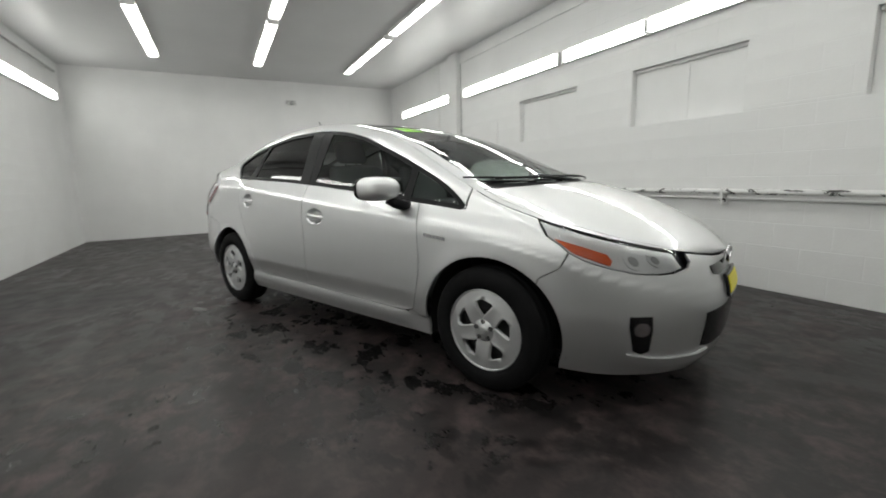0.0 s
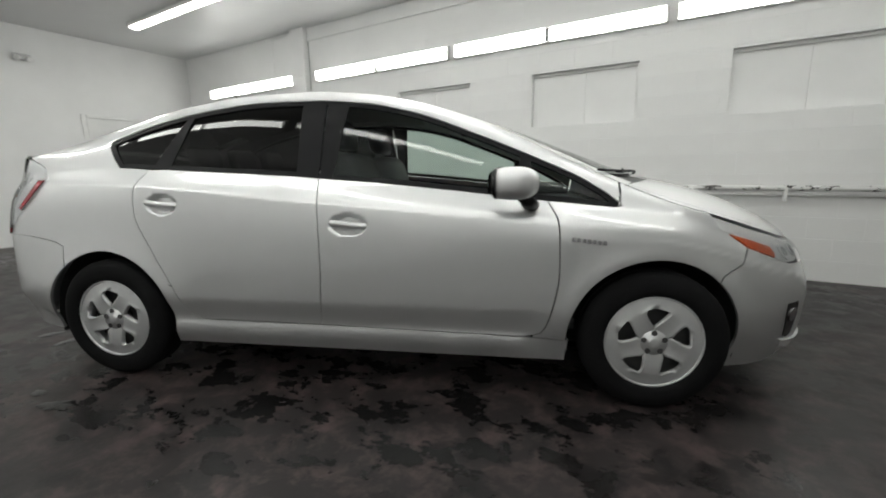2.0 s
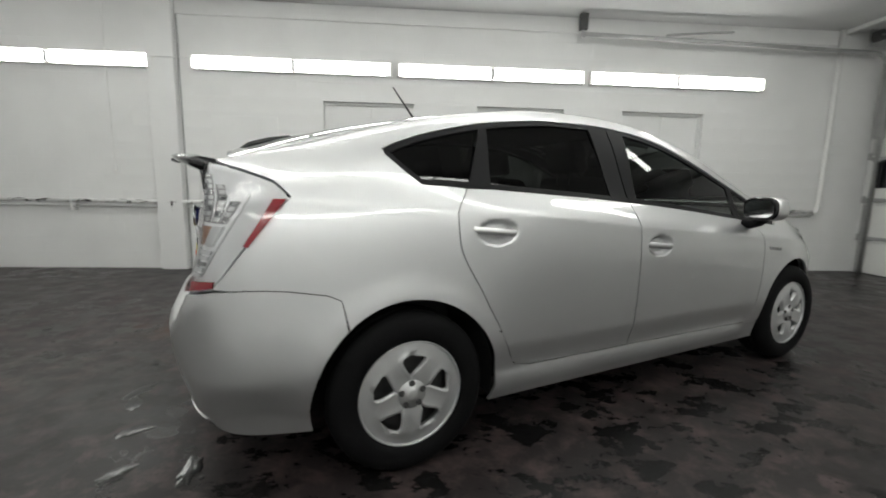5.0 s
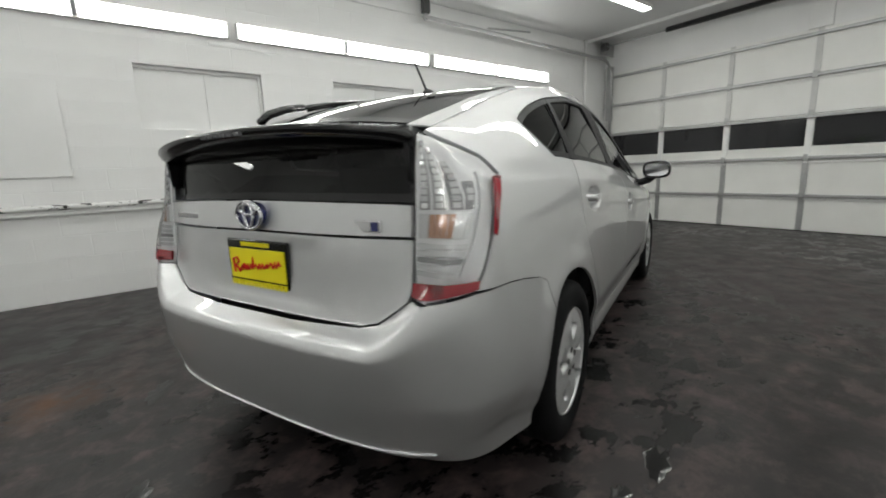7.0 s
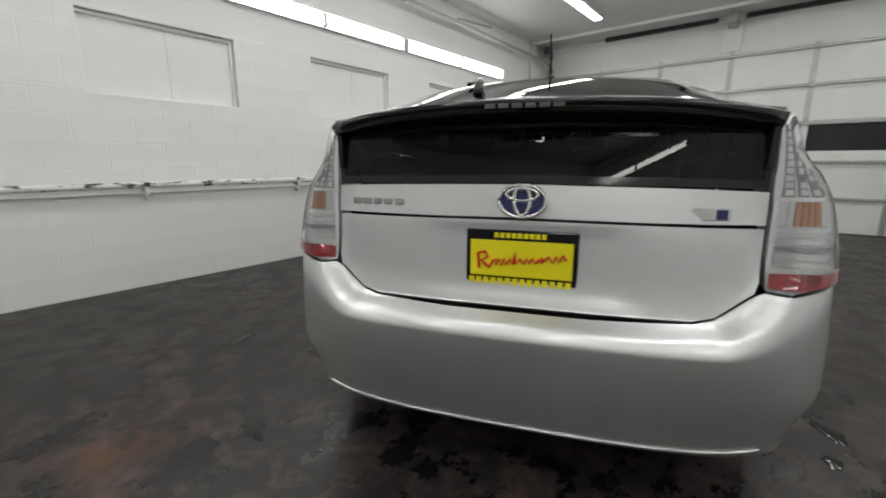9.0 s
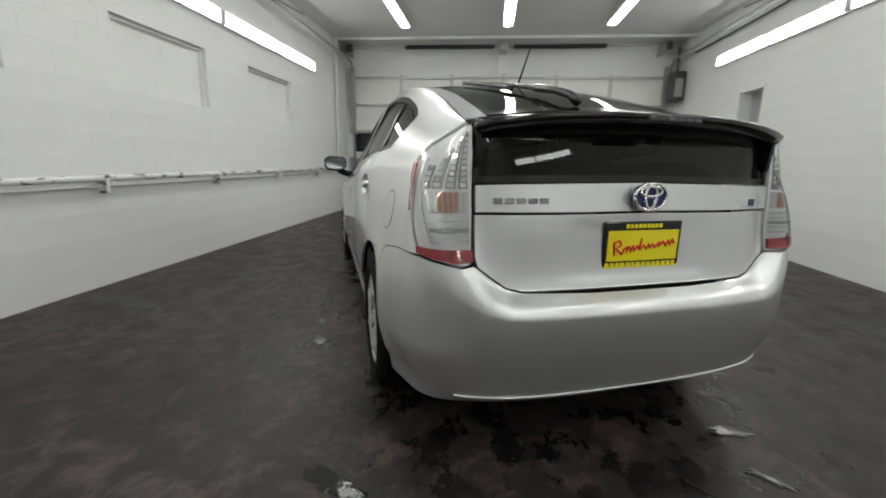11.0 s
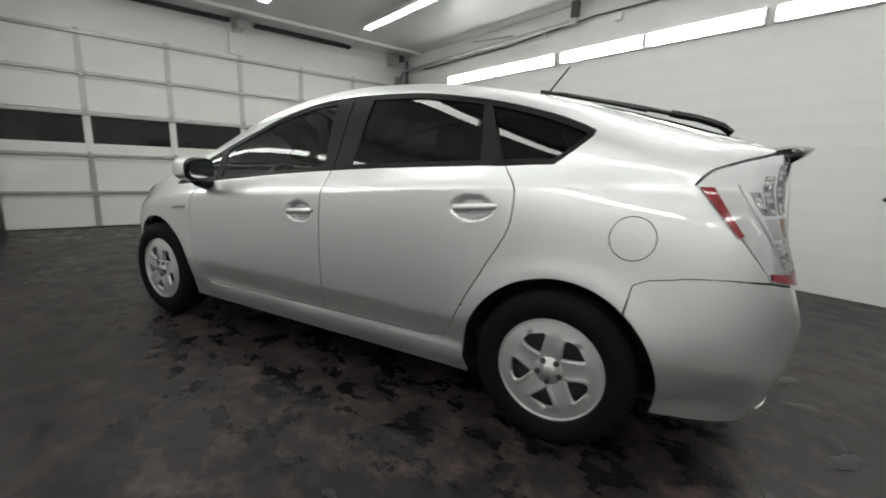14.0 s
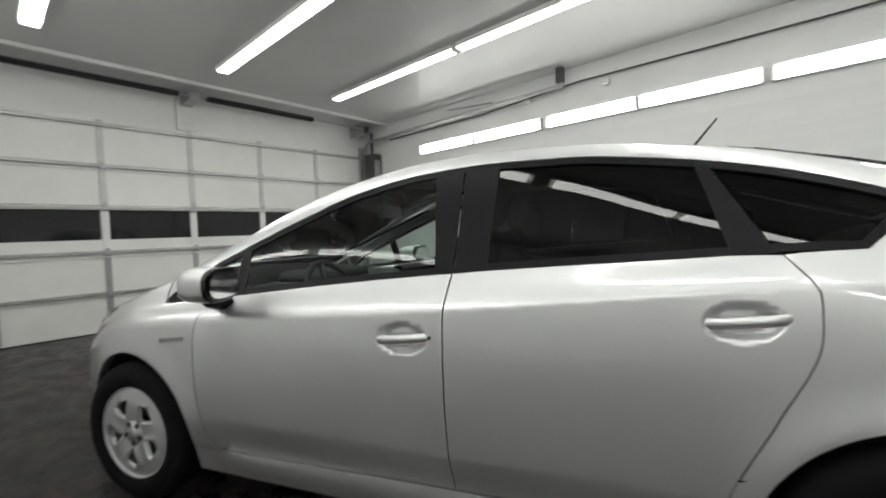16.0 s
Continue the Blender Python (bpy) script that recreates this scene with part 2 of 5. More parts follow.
def smooth_through(xs, ys, x):
    """A monotone cubic through the knots; knots may differ from point to point (last axis)."""
    xs, ys, x = np.asarray(xs, float), np.asarray(ys, float), np.asarray(x, float)
    if xs.ndim == 1:
        xs = np.broadcast_to(xs, x.shape + xs.shape)
        ys = np.broadcast_to(ys, x.shape + ys.shape)
    h = np.diff(xs, axis=-1)
    dl = np.diff(ys, axis=-1) / h
    w1, w2 = 2 * h[..., 1:] + h[..., :-1], h[..., 1:] + 2 * h[..., :-1]
    same = dl[..., :-1] * dl[..., 1:] > 0
    safe = np.where(same, dl[..., :-1], 1), np.where(same, dl[..., 1:], 1)
    mid = np.where(same, (w1 + w2) / (w1 / safe[0] + w2 / safe[1]), 0)
    m = np.concatenate([dl[..., :1], mid, dl[..., -1:]], -1)
    k = np.clip((x[..., None] >= xs).sum(-1) - 1, 0, xs.shape[-1] - 2)[..., None]
    pick = lambda a, n=0: np.take_along_axis(a, k + n, -1)[..., 0]
    hh = pick(h)
    t = np.clip((x - pick(xs)) / hh, -0.3, 1.3)
    return pick(ys) * (2 * t**3 - 3 * t**2 + 1) + pick(m) * hh * (t**3 - 2 * t**2 + t) + pick(ys, 1) * (3 * t**2 - 2 * t**3) + pick(m, 1) * hh * (t**3 - t**2)


def step(a, b, x):
    t = np.clip((np.asarray(x, float) - a) / (b - a), 0, 1)
    return t * t * (3 - 2 * t)


# The car's outline from above, one half, from the middle of the tail to the middle of the nose.
HALF = 0.87
angle = np.linspace(0, math.pi / 2, 1500)
tail_x, tail_y = 0.3 - 1.13 * np.cos(angle) ** (2 / 9), HALF * np.sin(angle) ** (2 / 3)
nose_x, nose_y = 2.2 + 1.42 * np.sin(angle) ** (2 / 2.7), HALF * np.cos(angle) ** (2 / 2.7)
plan = np.concatenate([np.c_[tail_x, tail_y], np.c_[nose_x, nose_y]])
run = np.r_[0, np.cumsum(np.hypot(*np.diff(plan, axis=0).T))]
keep = np.r_[True, np.diff(run) > 1e-6]
plan, run = plan[keep], run[keep]
S_END = run[-1]
S_GRID = np.linspace(0, S_END, 900)
PLAN = np.c_[np.interp(S_GRID, run, plan[:, 0]), np.interp(S_GRID, run, plan[:, 1])]
way = np.gradient(PLAN, S_GRID, axis=0)
way[0], way[-1] = (0, 1), (0, -1)
way /= np.linalg.norm(way, axis=1)[:, None]
OUT = np.c_[-way[:, 1], way[:, 0]]


def sx(x):
    """The run along the flank at a place x."""
    return np.interp(x, PLAN[:, 0], S_GRID)


def sr(y):
    """The run round the tail at a place y."""
    half = S_GRID < 1.5
    return np.sign(y) * np.interp(np.abs(y), PLAN[half, 1], S_GRID[half])


def sf(y):
    """The run round the nose at a place y."""
    half = S_GRID > S_END - 1.6
    s = np.interp(np.abs(y), PLAN[half, 1][::-1], S_GRID[half][::-1])
    return np.where(np.asarray(y) >= 0, s, 2 * S_END - s)


# The upper edge of the flank: over the tail lamp, along the roof, down the windscreen pillar, along the bonnet.
EDGE_X = [-0.632, -0.32, -0.04, 0.37, 0.78, 1.05, 1.33, 1.62, 1.91, 2.22, 2.50, 2.75, 2.95, 3.15, 3.33, 3.48, 3.55, 3.575]
EDGE_Y = [0.625, 0.575, 0.552, 0.548, 0.550, 0.553, 0.560, 0.575, 0.60, 0.645, 0.70, 0.735, 0.725, 0.65, 0.52, 0.33, 0.16, 0.0]
EDGE_Z = [1.170, 1.250, 1.332, 1.425, 1.470, 1.474, 1.456, 1.402, 1.312, 1.168, 1.030, 0.925, 0.862, 0.80, 0.745, 0.70, 0.672, 0.66]
TOP_X = [-0.67, -0.32, -0.02, 0.39, 0.79, 1.06, 1.35, 1.68, 2.02, 2.42, 2.76, 2.98, 3.17, 3.33, 3.45, 3.545, 3.58, 3.59]
TOP_Z = [1.205, 1.318, 1.392, 1.458, 1.490, 1.492, 1.476, 1.415, 1.315, 1.165, 1.035, 0.985, 0.925, 0.855, 0.79, 0.72, 0.685, 0.67]

# s of each edge point: along the flank by x, round the nose by the share of the way.
e_s = [sx(x) for x in EDGE_X[:12]]
e_s += [e_s[-1] + (S_END - e_s[-1]) * f for f in (0.17, 0.36, 0.56, 0.76, 0.9, 1.0)]
back_s = [0.0, 0.3, 0.52]
back = [(-0.645, 0.0, 1.205), (-0.642, 0.3, 1.198), (-0.638, 0.5, 1.185)]
all_s = np.r_[back_s, e_s]
EDGE = np.stack([smooth_through(all_s, np.r_[[b[n] for b in back], col], S_GRID) for n, col in enumerate((EDGE_X, EDGE_Y, EDGE_Z))], 1)

px = PLAN[:, 0]
shoulder = smooth_through([-0.5, 0, 0.35, 1.19, 2.25, 2.8, 3.3], [1.042, 1.032, 1.012, 0.937, 0.845, 0.78, 0.72], px)
lean_in = (1 - step(-0.5, 0.7, px)) * (0.5 + 0.5 * step(-0.72, -0.48, px))
belt = smooth_through([-0.6, 0.07, 0.53, 1.06, 1.57, 2.06, 2.54, 3.2], [1.10, 1.104, 1.082, 1.05, 1.006, 0.952, 0.9, 0.82], px)
belt_in = smooth_through([-0.6, 0.0, 0.5, 1.2, 2.0, 2.5, 3.0], [0.115, 0.086, 0.086, 0.085, 0.09, 0.085, 0.06], px)
one = np.ones_like(px)
beyond = 1 - step(0.1, 0.42, px) + step(2.08, 2.33, px)  # the sill stands out between the wheels alone
crease = 1 - 0.45 * step(2.15, 2.6, px)
FLANK = [(0.195 * one, 0.05 * one), (0.285 * one, 0.019 + 0.022 * beyond), (0.336 * one, 0.027 - 0.006 * beyond), (0.46 * one, 0.004 * one), (0.75 * one, 0.003 + 0.048 * lean_in), (shoulder - 0.009, 0.014 * crease + 0.108 * lean_in), (shoulder + 0.006, 0.023 * crease + 0.112 * lean_in), (belt, belt_in + 0.06 * lean_in)]
TAIL = [(0.245, 0.105), (0.275, 0.066), (0.325, 0.050), (0.46, 0.016), (0.572, 0.004), (0.602, 0.018), (0.648, 0.088), (0.885, 0.122)]
# the tail lamps stand out from the tailgate towards the corners
drawn_in = 1 - 0.8 * step(0.60, 0.80, PLAN[:, 1])
TAIL[6], TAIL[7] = (0.648, 0.088 * drawn_in), (0.885, 0.120 * drawn_in)
NOSE = [(0.150, 0.075), (0.215, 0.03), (0.34, 0.006), (0.44, 0.0), (0.52, 0.008), (0.56, 0.02), (0.585, 0.028), (0.615, 0.04)]
for n, extra in enumerate((0.03, 0.028, 0.025, 0.012)):
    FLANK[n] = (FLANK[n][0] + (0.03 if n < 3 else 0.0) * (1 - step(-0.55, -0.33, px)), FLANK[n][1] + extra * (1 - step(-0.55, -0.25, px)))
tailness = 1 - step(0.5, 1.0, S_GRID)
noseness = step(S_END - 1.4, S_END - 0.35, S_GRID)
knots_z, knots_d = [], []
for (fz, fd), (tz, td), (nz, nd) in zip(FLANK, TAIL, NOSE):
    knots_z.append(fz * (1 - tailness - noseness) + tz * tailness + nz * noseness)
    knots_d.append(fd * (1 - tailness - noseness) + td * tailness + nd * noseness)
roof_line = EDGE[:, 2]
for n in range(7, 3, -1):
    knots_z[n] = np.minimum(knots_z[n], (roof_line if n == 7 else knots_z[n + 1]) - (0.035 if n == 7 else 0.022))
edge_off = PLAN - EDGE[:, :2]
edge_d = (edge_off * OUT).sum(1)
EDGE_SLIP = -(edge_off - edge_d[:, None] * OUT)
lift_z = knots_z[-1] + 0.88 * (EDGE[:, 2] - knots_z[-1])
lift_d = knots_d[-1] + (0.80 - 0.05 * noseness) * (edge_d - knots_d[-1])
KZ = np.stack(knots_z + [lift_z, EDGE[:, 2]], 1)
KD = np.stack(knots_d + [lift_d, edge_d], 1)
WHEELS = (0.0, 2.7)
HANDLES = [(0.37, 0.922), (1.335, 0.828)]


def flank(s, z):
    """The car's skin round its sides, tail and nose: s runs from the middle of the tail along the left side; the right side is its mirror."""
    s, z = np.asarray(s, float), np.asarray(z, float)
    flip = np.where((s < 0) | (s > S_END), -1.0, 1.0)
    s = np.where(s < 0, -s, np.where(s > S_END, 2 * S_END - s, s))
    at = lambda table: np.stack([np.interp(s, S_GRID, table[:, n]) for n in range(table.shape[1])], -1)
    kz, kd, slip, base, out = at(KZ), at(KD), at(EDGE_SLIP), at(PLAN), at(OUT)
    out = out / np.linalg.norm(out, axis=-1, keepdims=True)
    d = smooth_through(kz, kd, z)
    x = base[..., 0]
    for cx in WHEELS:
        r = np.hypot(x - cx, z - 0.31)
        d = d - 0.008 * np.exp(-(((r - 0.38) / 0.06) ** 2)) * step(0.15, 0.3, z) * step(0.5, 0.7, base[..., 1])
    for hx, hz in HANDLES:
        r = np.hypot((x - hx) / 0.098, (z - hz) / 0.056)
        d = d + 0.030 * (1 - step(0.55, 1.0, r)) * (base[..., 1] > 0.5)
    # number plate recess in the tailgate
    d = d + 0.006 * (1 - step(0.22, 0.36, base[..., 1])) * step(0.655, 0.70, z) * (1 - step(0.845, 0.885, z)) * (base[..., 0] < 0)
    share = np.clip((z - kz[..., 6]) / (kz[..., -1] - kz[..., 6]), 0, 1)
    xy = base - out * d[..., None] + slip * (share * share * (3 - 2 * share))[..., None]
    return np.stack([xy[..., 0], flip * xy[..., 1], z], -1)


def top(a, w):
    """The car's skin from above: a is the x of its edge, w runs from -1 to 1 across."""
    a, w = np.asarray(a, float), np.asarray(w, float)
    rim = S_GRID > 0.75
    at_s = np.interp(a, EDGE[rim, 0], S_GRID[rim])
    ex, ey, ez = (np.interp(at_s, S_GRID, EDGE[:, n]) for n in range(3))
    mx, mz = smooth_through(EDGE_X, TOP_X, a), smooth_through(EDGE_X, TOP_Z, a)
    arch = 1 - np.abs(w) ** 2.3
    return np.stack([ex + (mx - ex) * (1 - w * w), ey * w, ez + (mz - ez) * arch], -1)


def lamp_skin(s, z):
    """The tail lamp's skin: it stands out from the body towards the tailgate."""
    s, z = np.asarray(s, float), np.asarray(z, float)
    place = flank(s, z)
    out = np.stack([np.interp(np.abs(s), S_GRID, OUT[:, n]) for n in (0, 1)], -1)
    proud = 0.010 * (1 - step(float(sr(0.66)), float(sx(-0.44)), np.abs(s))) * step(0.72, 0.86, z)
    place[..., 0] += out[..., 0] * proud
    place[..., 1] += np.sign(s) * out[..., 1] * proud * 0.4
    return place


def tail_run(y, z):
    """The run round the tail at which the body's skin, at a height, lies at a place y."""
    runs = np.linspace(0, float(sx(-0.45)), 160)
    return float(np.sign(y) * np.interp(abs(y), np.maximum.accumulate(flank(runs, np.full(160, z))[:, 1]), runs))


def glass_skin(s, z):
    """The side glass: straight from the belt to the roof but for a slight bulge."""
    s, z = np.asarray(s, float), np.asarray(z, float)
    low, high = np.interp(s, S_GRID, belt) + 0.012, np.interp(s, S_GRID, lift_z)
    share = (z - low) / (high - low)
    place = flank(s, low) * (1 - share[..., None]) + flank(s, high) * share[..., None]
    place[..., 1] += 0.010 * 4 * share * (1 - share)
    return place


def edge_z(x):
    return float(np.interp(sx(x), S_GRID, EDGE[:, 2]))


def inset(outline, by):
    """The outline drawn in by a small distance."""
    pts = np.array(outline, float)
    area = (pts[:, 0] * np.roll(pts[:, 1], -1) - np.roll(pts[:, 0], -1) * pts[:, 1]).sum()
    a, b = pts - np.roll(pts, 1, 0), np.roll(pts, -1, 0) - pts
    na, nb = (np.c_[-v[:, 1], v[:, 0]] / np.maximum(np.linalg.norm(v, axis=1), 1e-9)[:, None] for v in (a, b))
    n = na + nb
    n /= np.maximum((n * n).sum(1), 0.6)[:, None] / 2
    return pts + (by if area > 0 else -by) * n


def sheet(name, verts, normals, faces, rims, material, parent, thick, label=""):
    """A skin panel with true normals and a turned-in edge."""
    verts = [tuple(v) for v in verts]
    count = len(verts)
    loops = [[tuple(normals[i]) for i in f] for f in faces]
    faces = [tuple(f) for f in faces]
    if thick:
        inner = {}
        for i in sorted({i for r in rims for i in r}):
            inner[i] = len(verts)
            verts.append(tuple(np.array(verts[i]) - thick * np.array(normals[i])))
        for a, b in rims:
            q = (b, a, inner[a], inner[b])
            v = [np.array(verts[i]) for i in q]
            n = np.cross(v[2] - v[0], v[3] - v[1])
            n = tuple(n / max(np.linalg.norm(n), 1e-9))
            faces.append(q)
            loops.append([n] * 4)
    me = bpy.data.meshes.new(name)
    me.from_pydata(verts, [], faces)
    me.materials.append(material)
    for poly in me.polygons:
        poly.use_smooth = True
    me.normals_split_custom_set([n for f in loops for n in f])
    return part(name, me, None, parent, label)


def skin_points(surface, pts, sign, lift):
    p, q = pts[:, 0], pts[:, 1]
    e, f = 0.009, 1e-3
    place = surface(p, q)
    n = np.cross(surface(p + e, q) - surface(p - e, q), surface(p, q + f) - surface(p, q - f)) * sign
    n /= np.maximum(np.linalg.norm(n, axis=1), 1e-9)[:, None]
    return place + lift * n, n


def patch(name, outline, surface, material, parent, cell=(0.05, 0.04), thick=0.012, gap=0.0025, side=1, lift=0.0, label=""):
    """A panel cut out of a skin along an outline in the skin's own two measures. side -1 mirrors it to the car's right."""
    outline = inset(outline, gap) if gap else np.array(outline, float)
    bm = bmesh.new()
    bm.faces.new([bm.verts.new((x, y, 0)) for x, y in outline])
    for axis in (0, 1):
        lo, hi = outline[:, axis].min(), outline[:, axis].max()
        for k in range(math.floor(lo / cell[axis]) + 1, math.ceil(hi / cell[axis])):
            co, no = [0, 0, 0], [0, 0, 0]
            co[axis], no[axis] = k * cell[axis], 1
            bmesh.ops.bisect_plane(bm, geom=bm.verts[:] + bm.edges[:] + bm.faces[:], dist=1e-5, plane_co=co, plane_no=no)
    for f in bm.faces:
        f.normal_update()
        if f.normal.z < 0:
            f.normal_flip()
    bm.verts.index_update()
    pts = np.array([v.co[:2] for v in bm.verts])
    sign = 1 if surface is top else -1
    place, n = skin_points(surface, pts, sign, lift)
    faces = [[v.index for v in f.verts] for f in bm.faces]
    rims = [(lp.vert.index, lp.link_loop_next.vert.index) for f in bm.faces for lp in f.loops if lp.edge.is_boundary]
    bm.free()
    turn = sign < 0
    if side < 0:
        place[:, 1] *= -1
        n[:, 1] *= -1
        turn = not turn
    if turn:
        faces, rims = [f[::-1] for f in faces], [(b, a) for a, b in rims]
    return sheet(name, place, n, faces, rims, material, parent, thick, label)


def band(name, outline, width, surface, material, parent, side=1, lift=0.0, thick=0.01, label="", closed=True):
    """A strip of the given width along the inside of an outline."""
    outer = np.array(outline, float)
    inner = inset(outer, width)
    c = len(outer)
    place, n = skin_points(surface, np.concatenate([outer, inner]), 1 if surface is top else -1, lift)
    if side < 0:
        place[:, 1] *= -1
        n[:, 1] *= -1
    faces = []
    for k in range(c if closed else c - 1):
        j = (k + 1) % c
        f = [k, j, c + j, c + k]
        v = place[f]
        if np.dot(np.cross(v[2] - v[0], v[3] - v[1]), n[f].sum(0)) < 0:
            f = f[::-1]
        faces.append(f)
    used = {}
    for f in faces:
        for a, b in zip(f, f[1:] + f[:1]):
            used[(a, b)] = 1
    rims = [e for e in used if (e[1], e[0]) not in used]
    return sheet(name, place, n, faces, rims, material, parent, thick, label)


def dense(points, most=0.05):
    """The closed outline with points added along long sides."""
    out = []
    for a, b in zip(points, points[1:] + points[:1]):
        n = max(1, math.ceil(math.dist(a, b) / most))
        out += [(a[0] + (b[0] - a[0]) * k / n, a[1] + (b[1] - a[1]) * k / n) for k in range(n)]
    return out


def side_outline(points, most=0.05):
    """An outline in (x, z) on the flank, in the flank's own measures."""
    return [(float(sx(x)), z) for x, z in dense(points, most)]


def curve(points, count=12):
    """A smooth line through a few points."""
    pts = np.array(points, float)
    t = np.r_[0, np.cumsum(np.hypot(*np.diff(pts, axis=0).T))]
    at = np.linspace(0, t[-1], count)
    return [(float(a), float(b)) for a, b in zip(smooth_through(t, pts[:, 0], at), smooth_through(t, pts[:, 1], at))]


def arch(cx, a0, a1, r=0.372, count=22):
    return [(cx + r * math.cos(radians(a0 + (a1 - a0) * k / count)), 0.31 + r * math.sin(radians(a0 + (a1 - a0) * k / count))) for k in range(count + 1)]


# ---- the car: materials ----
def car_paint():
    m = mat("silver_metallic_paint", (0.70, 0.705, 0.71), 0.41, 0.84)
    p = shader(m)
    flake = noise_of(m, 900, 2)
    link(m, ramp(m, flake, [(0.3, (0.63, 0.635, 0.642)), (0.7, (0.71, 0.715, 0.722))]), p.inputs["Base Color"])
    link(m, ramp(m, noise_of(m, 3, 4), [(0.3, grey(0.40)), (0.7, grey(0.43))]), p.inputs["Roughness"])
    p.inputs["Coat Weight"].default_value = 1.0
    p.inputs["Coat IOR"].default_value = 1.55
    p.inputs["Coat Roughness"].default_value = 0.02
    return m


def pane(name, tint, gloss=1.45):
    """Thin tinted glass: clear to the eye by its tint, glossy by its angle."""
    m = bpy.data.materials.new(name)
    m.use_nodes = True
    nodes = m.node_tree.nodes
    nodes.remove(nodes["Principled BSDF"])
    clear, shine = nodes.new("ShaderNodeBsdfTransparent"), nodes.new("ShaderNodeBsdfGlossy")
    clear.inputs[0].default_value = (*tint, 1)
    shine.inputs["Roughness"].default_value = 0.02
    angle_of, both = nodes.new("ShaderNodeFresnel"), nodes.new("ShaderNodeMixShader")
    angle_of.inputs[0].default_value = gloss
    link(m, angle_of.outputs[0], both.inputs[0])
    link(m, clear.outputs[0], both.inputs[1])
    link(m, shine.outputs[0], both.inputs[2])
    link(m, both.outputs[0], nodes["Material Output"].inputs[0])
    return m


PAINT = car_paint()
PRIVACY = pane("dark_privacy_glass", (0.028, 0.030, 0.029), 1.43)
GLASS = pane("green_tinted_glass", (0.70, 0.78, 0.74), 1.45)
LENS = pane("clear_lamp_lens", (0.95, 0.95, 0.95), 1.5)
TRIM_BLACK = mat("satin_black_trim", (0.009, 0.009, 0.010), 0.40, 0.0, Specular_IOR_Level=0.12)
GLOSS_BLACK = mat("gloss_black_plastic", (0.006, 0.006, 0.007), 0.12)
DARK_CHROME = mat("dark_chrome", (0.42, 0.42, 0.43), 0.15, 1.0)
CHROME = mat("chrome", (0.75, 0.75, 0.76), 0.12, 1.0)
ALLOY = painted("silver_wheel_paint", (0.56, 0.565, 0.57), 0.35, 0.05, 20, 200, 0.05)
shader(ALLOY).inputs["Metallic"].default_value = 0.55
RED_LENS = mat("red_lamp_plastic", (0.24, 0.012, 0.02), 0.15, 0.0, Coat_Weight=1.0)
AMBER = mat("amber_lamp_plastic", (0.75, 0.13, 0.03), 0.2, 0.0, Coat_Weight=1.0)
REFLECTOR = mat("lamp_reflector", (0.86, 0.87, 0.88), 0.25, 0.15)
LAMP_GREY = mat("lamp_housing_grey", (0.9, 0.905, 0.92), 0.35, 0.0)
LED_GREY = mat("lamp_grey_cell", (0.42, 0.42, 0.43), 0.25, 0.1)
DIM_CELL = mat("dark_lamp_cell", (0.10, 0.10, 0.105), 0.2, 0.0)
AMBER_BULB = mat("amber_bulb_lens", (0.62, 0.36, 0.25), 0.2, 0.2, Coat_Weight=1.0)
CABIN = painted("dark_cabin_plastic", (0.035, 0.036, 0.04), 0.6, 0.2, 8, 90, 0.2)
FABRIC = painted("grey_seat_fabric", (0.085, 0.088, 0.095), 0.85, 0.15, 10, 300, 0.3)
MATT_BLACK = mat("matt_black_wells_and_gaps", (0.006, 0.006, 0.006), 0.9)
YELLOW = mat("yellow_plate", (0.85, 0.75, 0.01), 0.4)
INK_RED = mat("red_print", (0.62, 0.012, 0.012), 0.4)
BLUE = mat("blue_enamel", (0.015, 0.02, 0.12), 0.2, 0.3, Coat_Weight=1.0)
LIME = mat("lime_sticker", (0.35, 0.85, 0.08), 0.5)

# ---- the car: panels ----
car = empty("car", CAR, "silver metallic five-door hatchback car, clean, parked on the damp floor", "car")
BELT = lambda x: float(np.interp(x, px[(S_GRID > 0.9) & (S_GRID < S_END - 0.9)], belt[(S_GRID > 0.9) & (S_GRID < S_END - 0.9)]))
REAR_CUT = curve([(0.262, 1.092), (0.198, 0.985), (0.20, 0.90), (0.30, 0.677), (0.385, 0.52), (0.432, 0.42), (0.475, 0.352), (0.56, 0.336)], 26)
MID_CUT = curve([(1.168, 0.331), (1.178, 0.42), (1.19, 0.67), (1.19, 0.90), (1.176, 1.04)], 14)
FRONT_CUT = curve([(2.14, 0.316), (2.215, 0.335), (2.256, 0.43), (2.288, 0.62), (2.28, 0.837), (2.235, 0.931)], 18)
DLO_TOP = curve([(0.0, 1.262), (0.12, 1.305), (0.40, 1.372), (0.58, 1.398), (0.80, 1.419), (1.04, 1.421), (1.33, 1.402), (1.60, 1.348), (1.89, 1.243), (2.19, 1.118), (2.36, 1.04), (2.50, 0.955), (2.545, 0.918)], 44)
DLO = [(0.075, 1.104), (0.02, 1.15), (-0.045, 1.215), (-0.05, 1.238)] + DLO_TOP + [(2.53, 0.902)] + [(x, BELT(x) + 0.002) for x in (2.4, 2.25, 2.1, 1.9, 1.7, 1.5, 1.3, 1.1, 0.9, 0.7, 0.5, 0.3, 0.15)]
belt_line = lambda a, b, n=8: [(a + (b - a) * k / n, BELT(a + (b - a) * k / n)) for k in range(n + 1)]

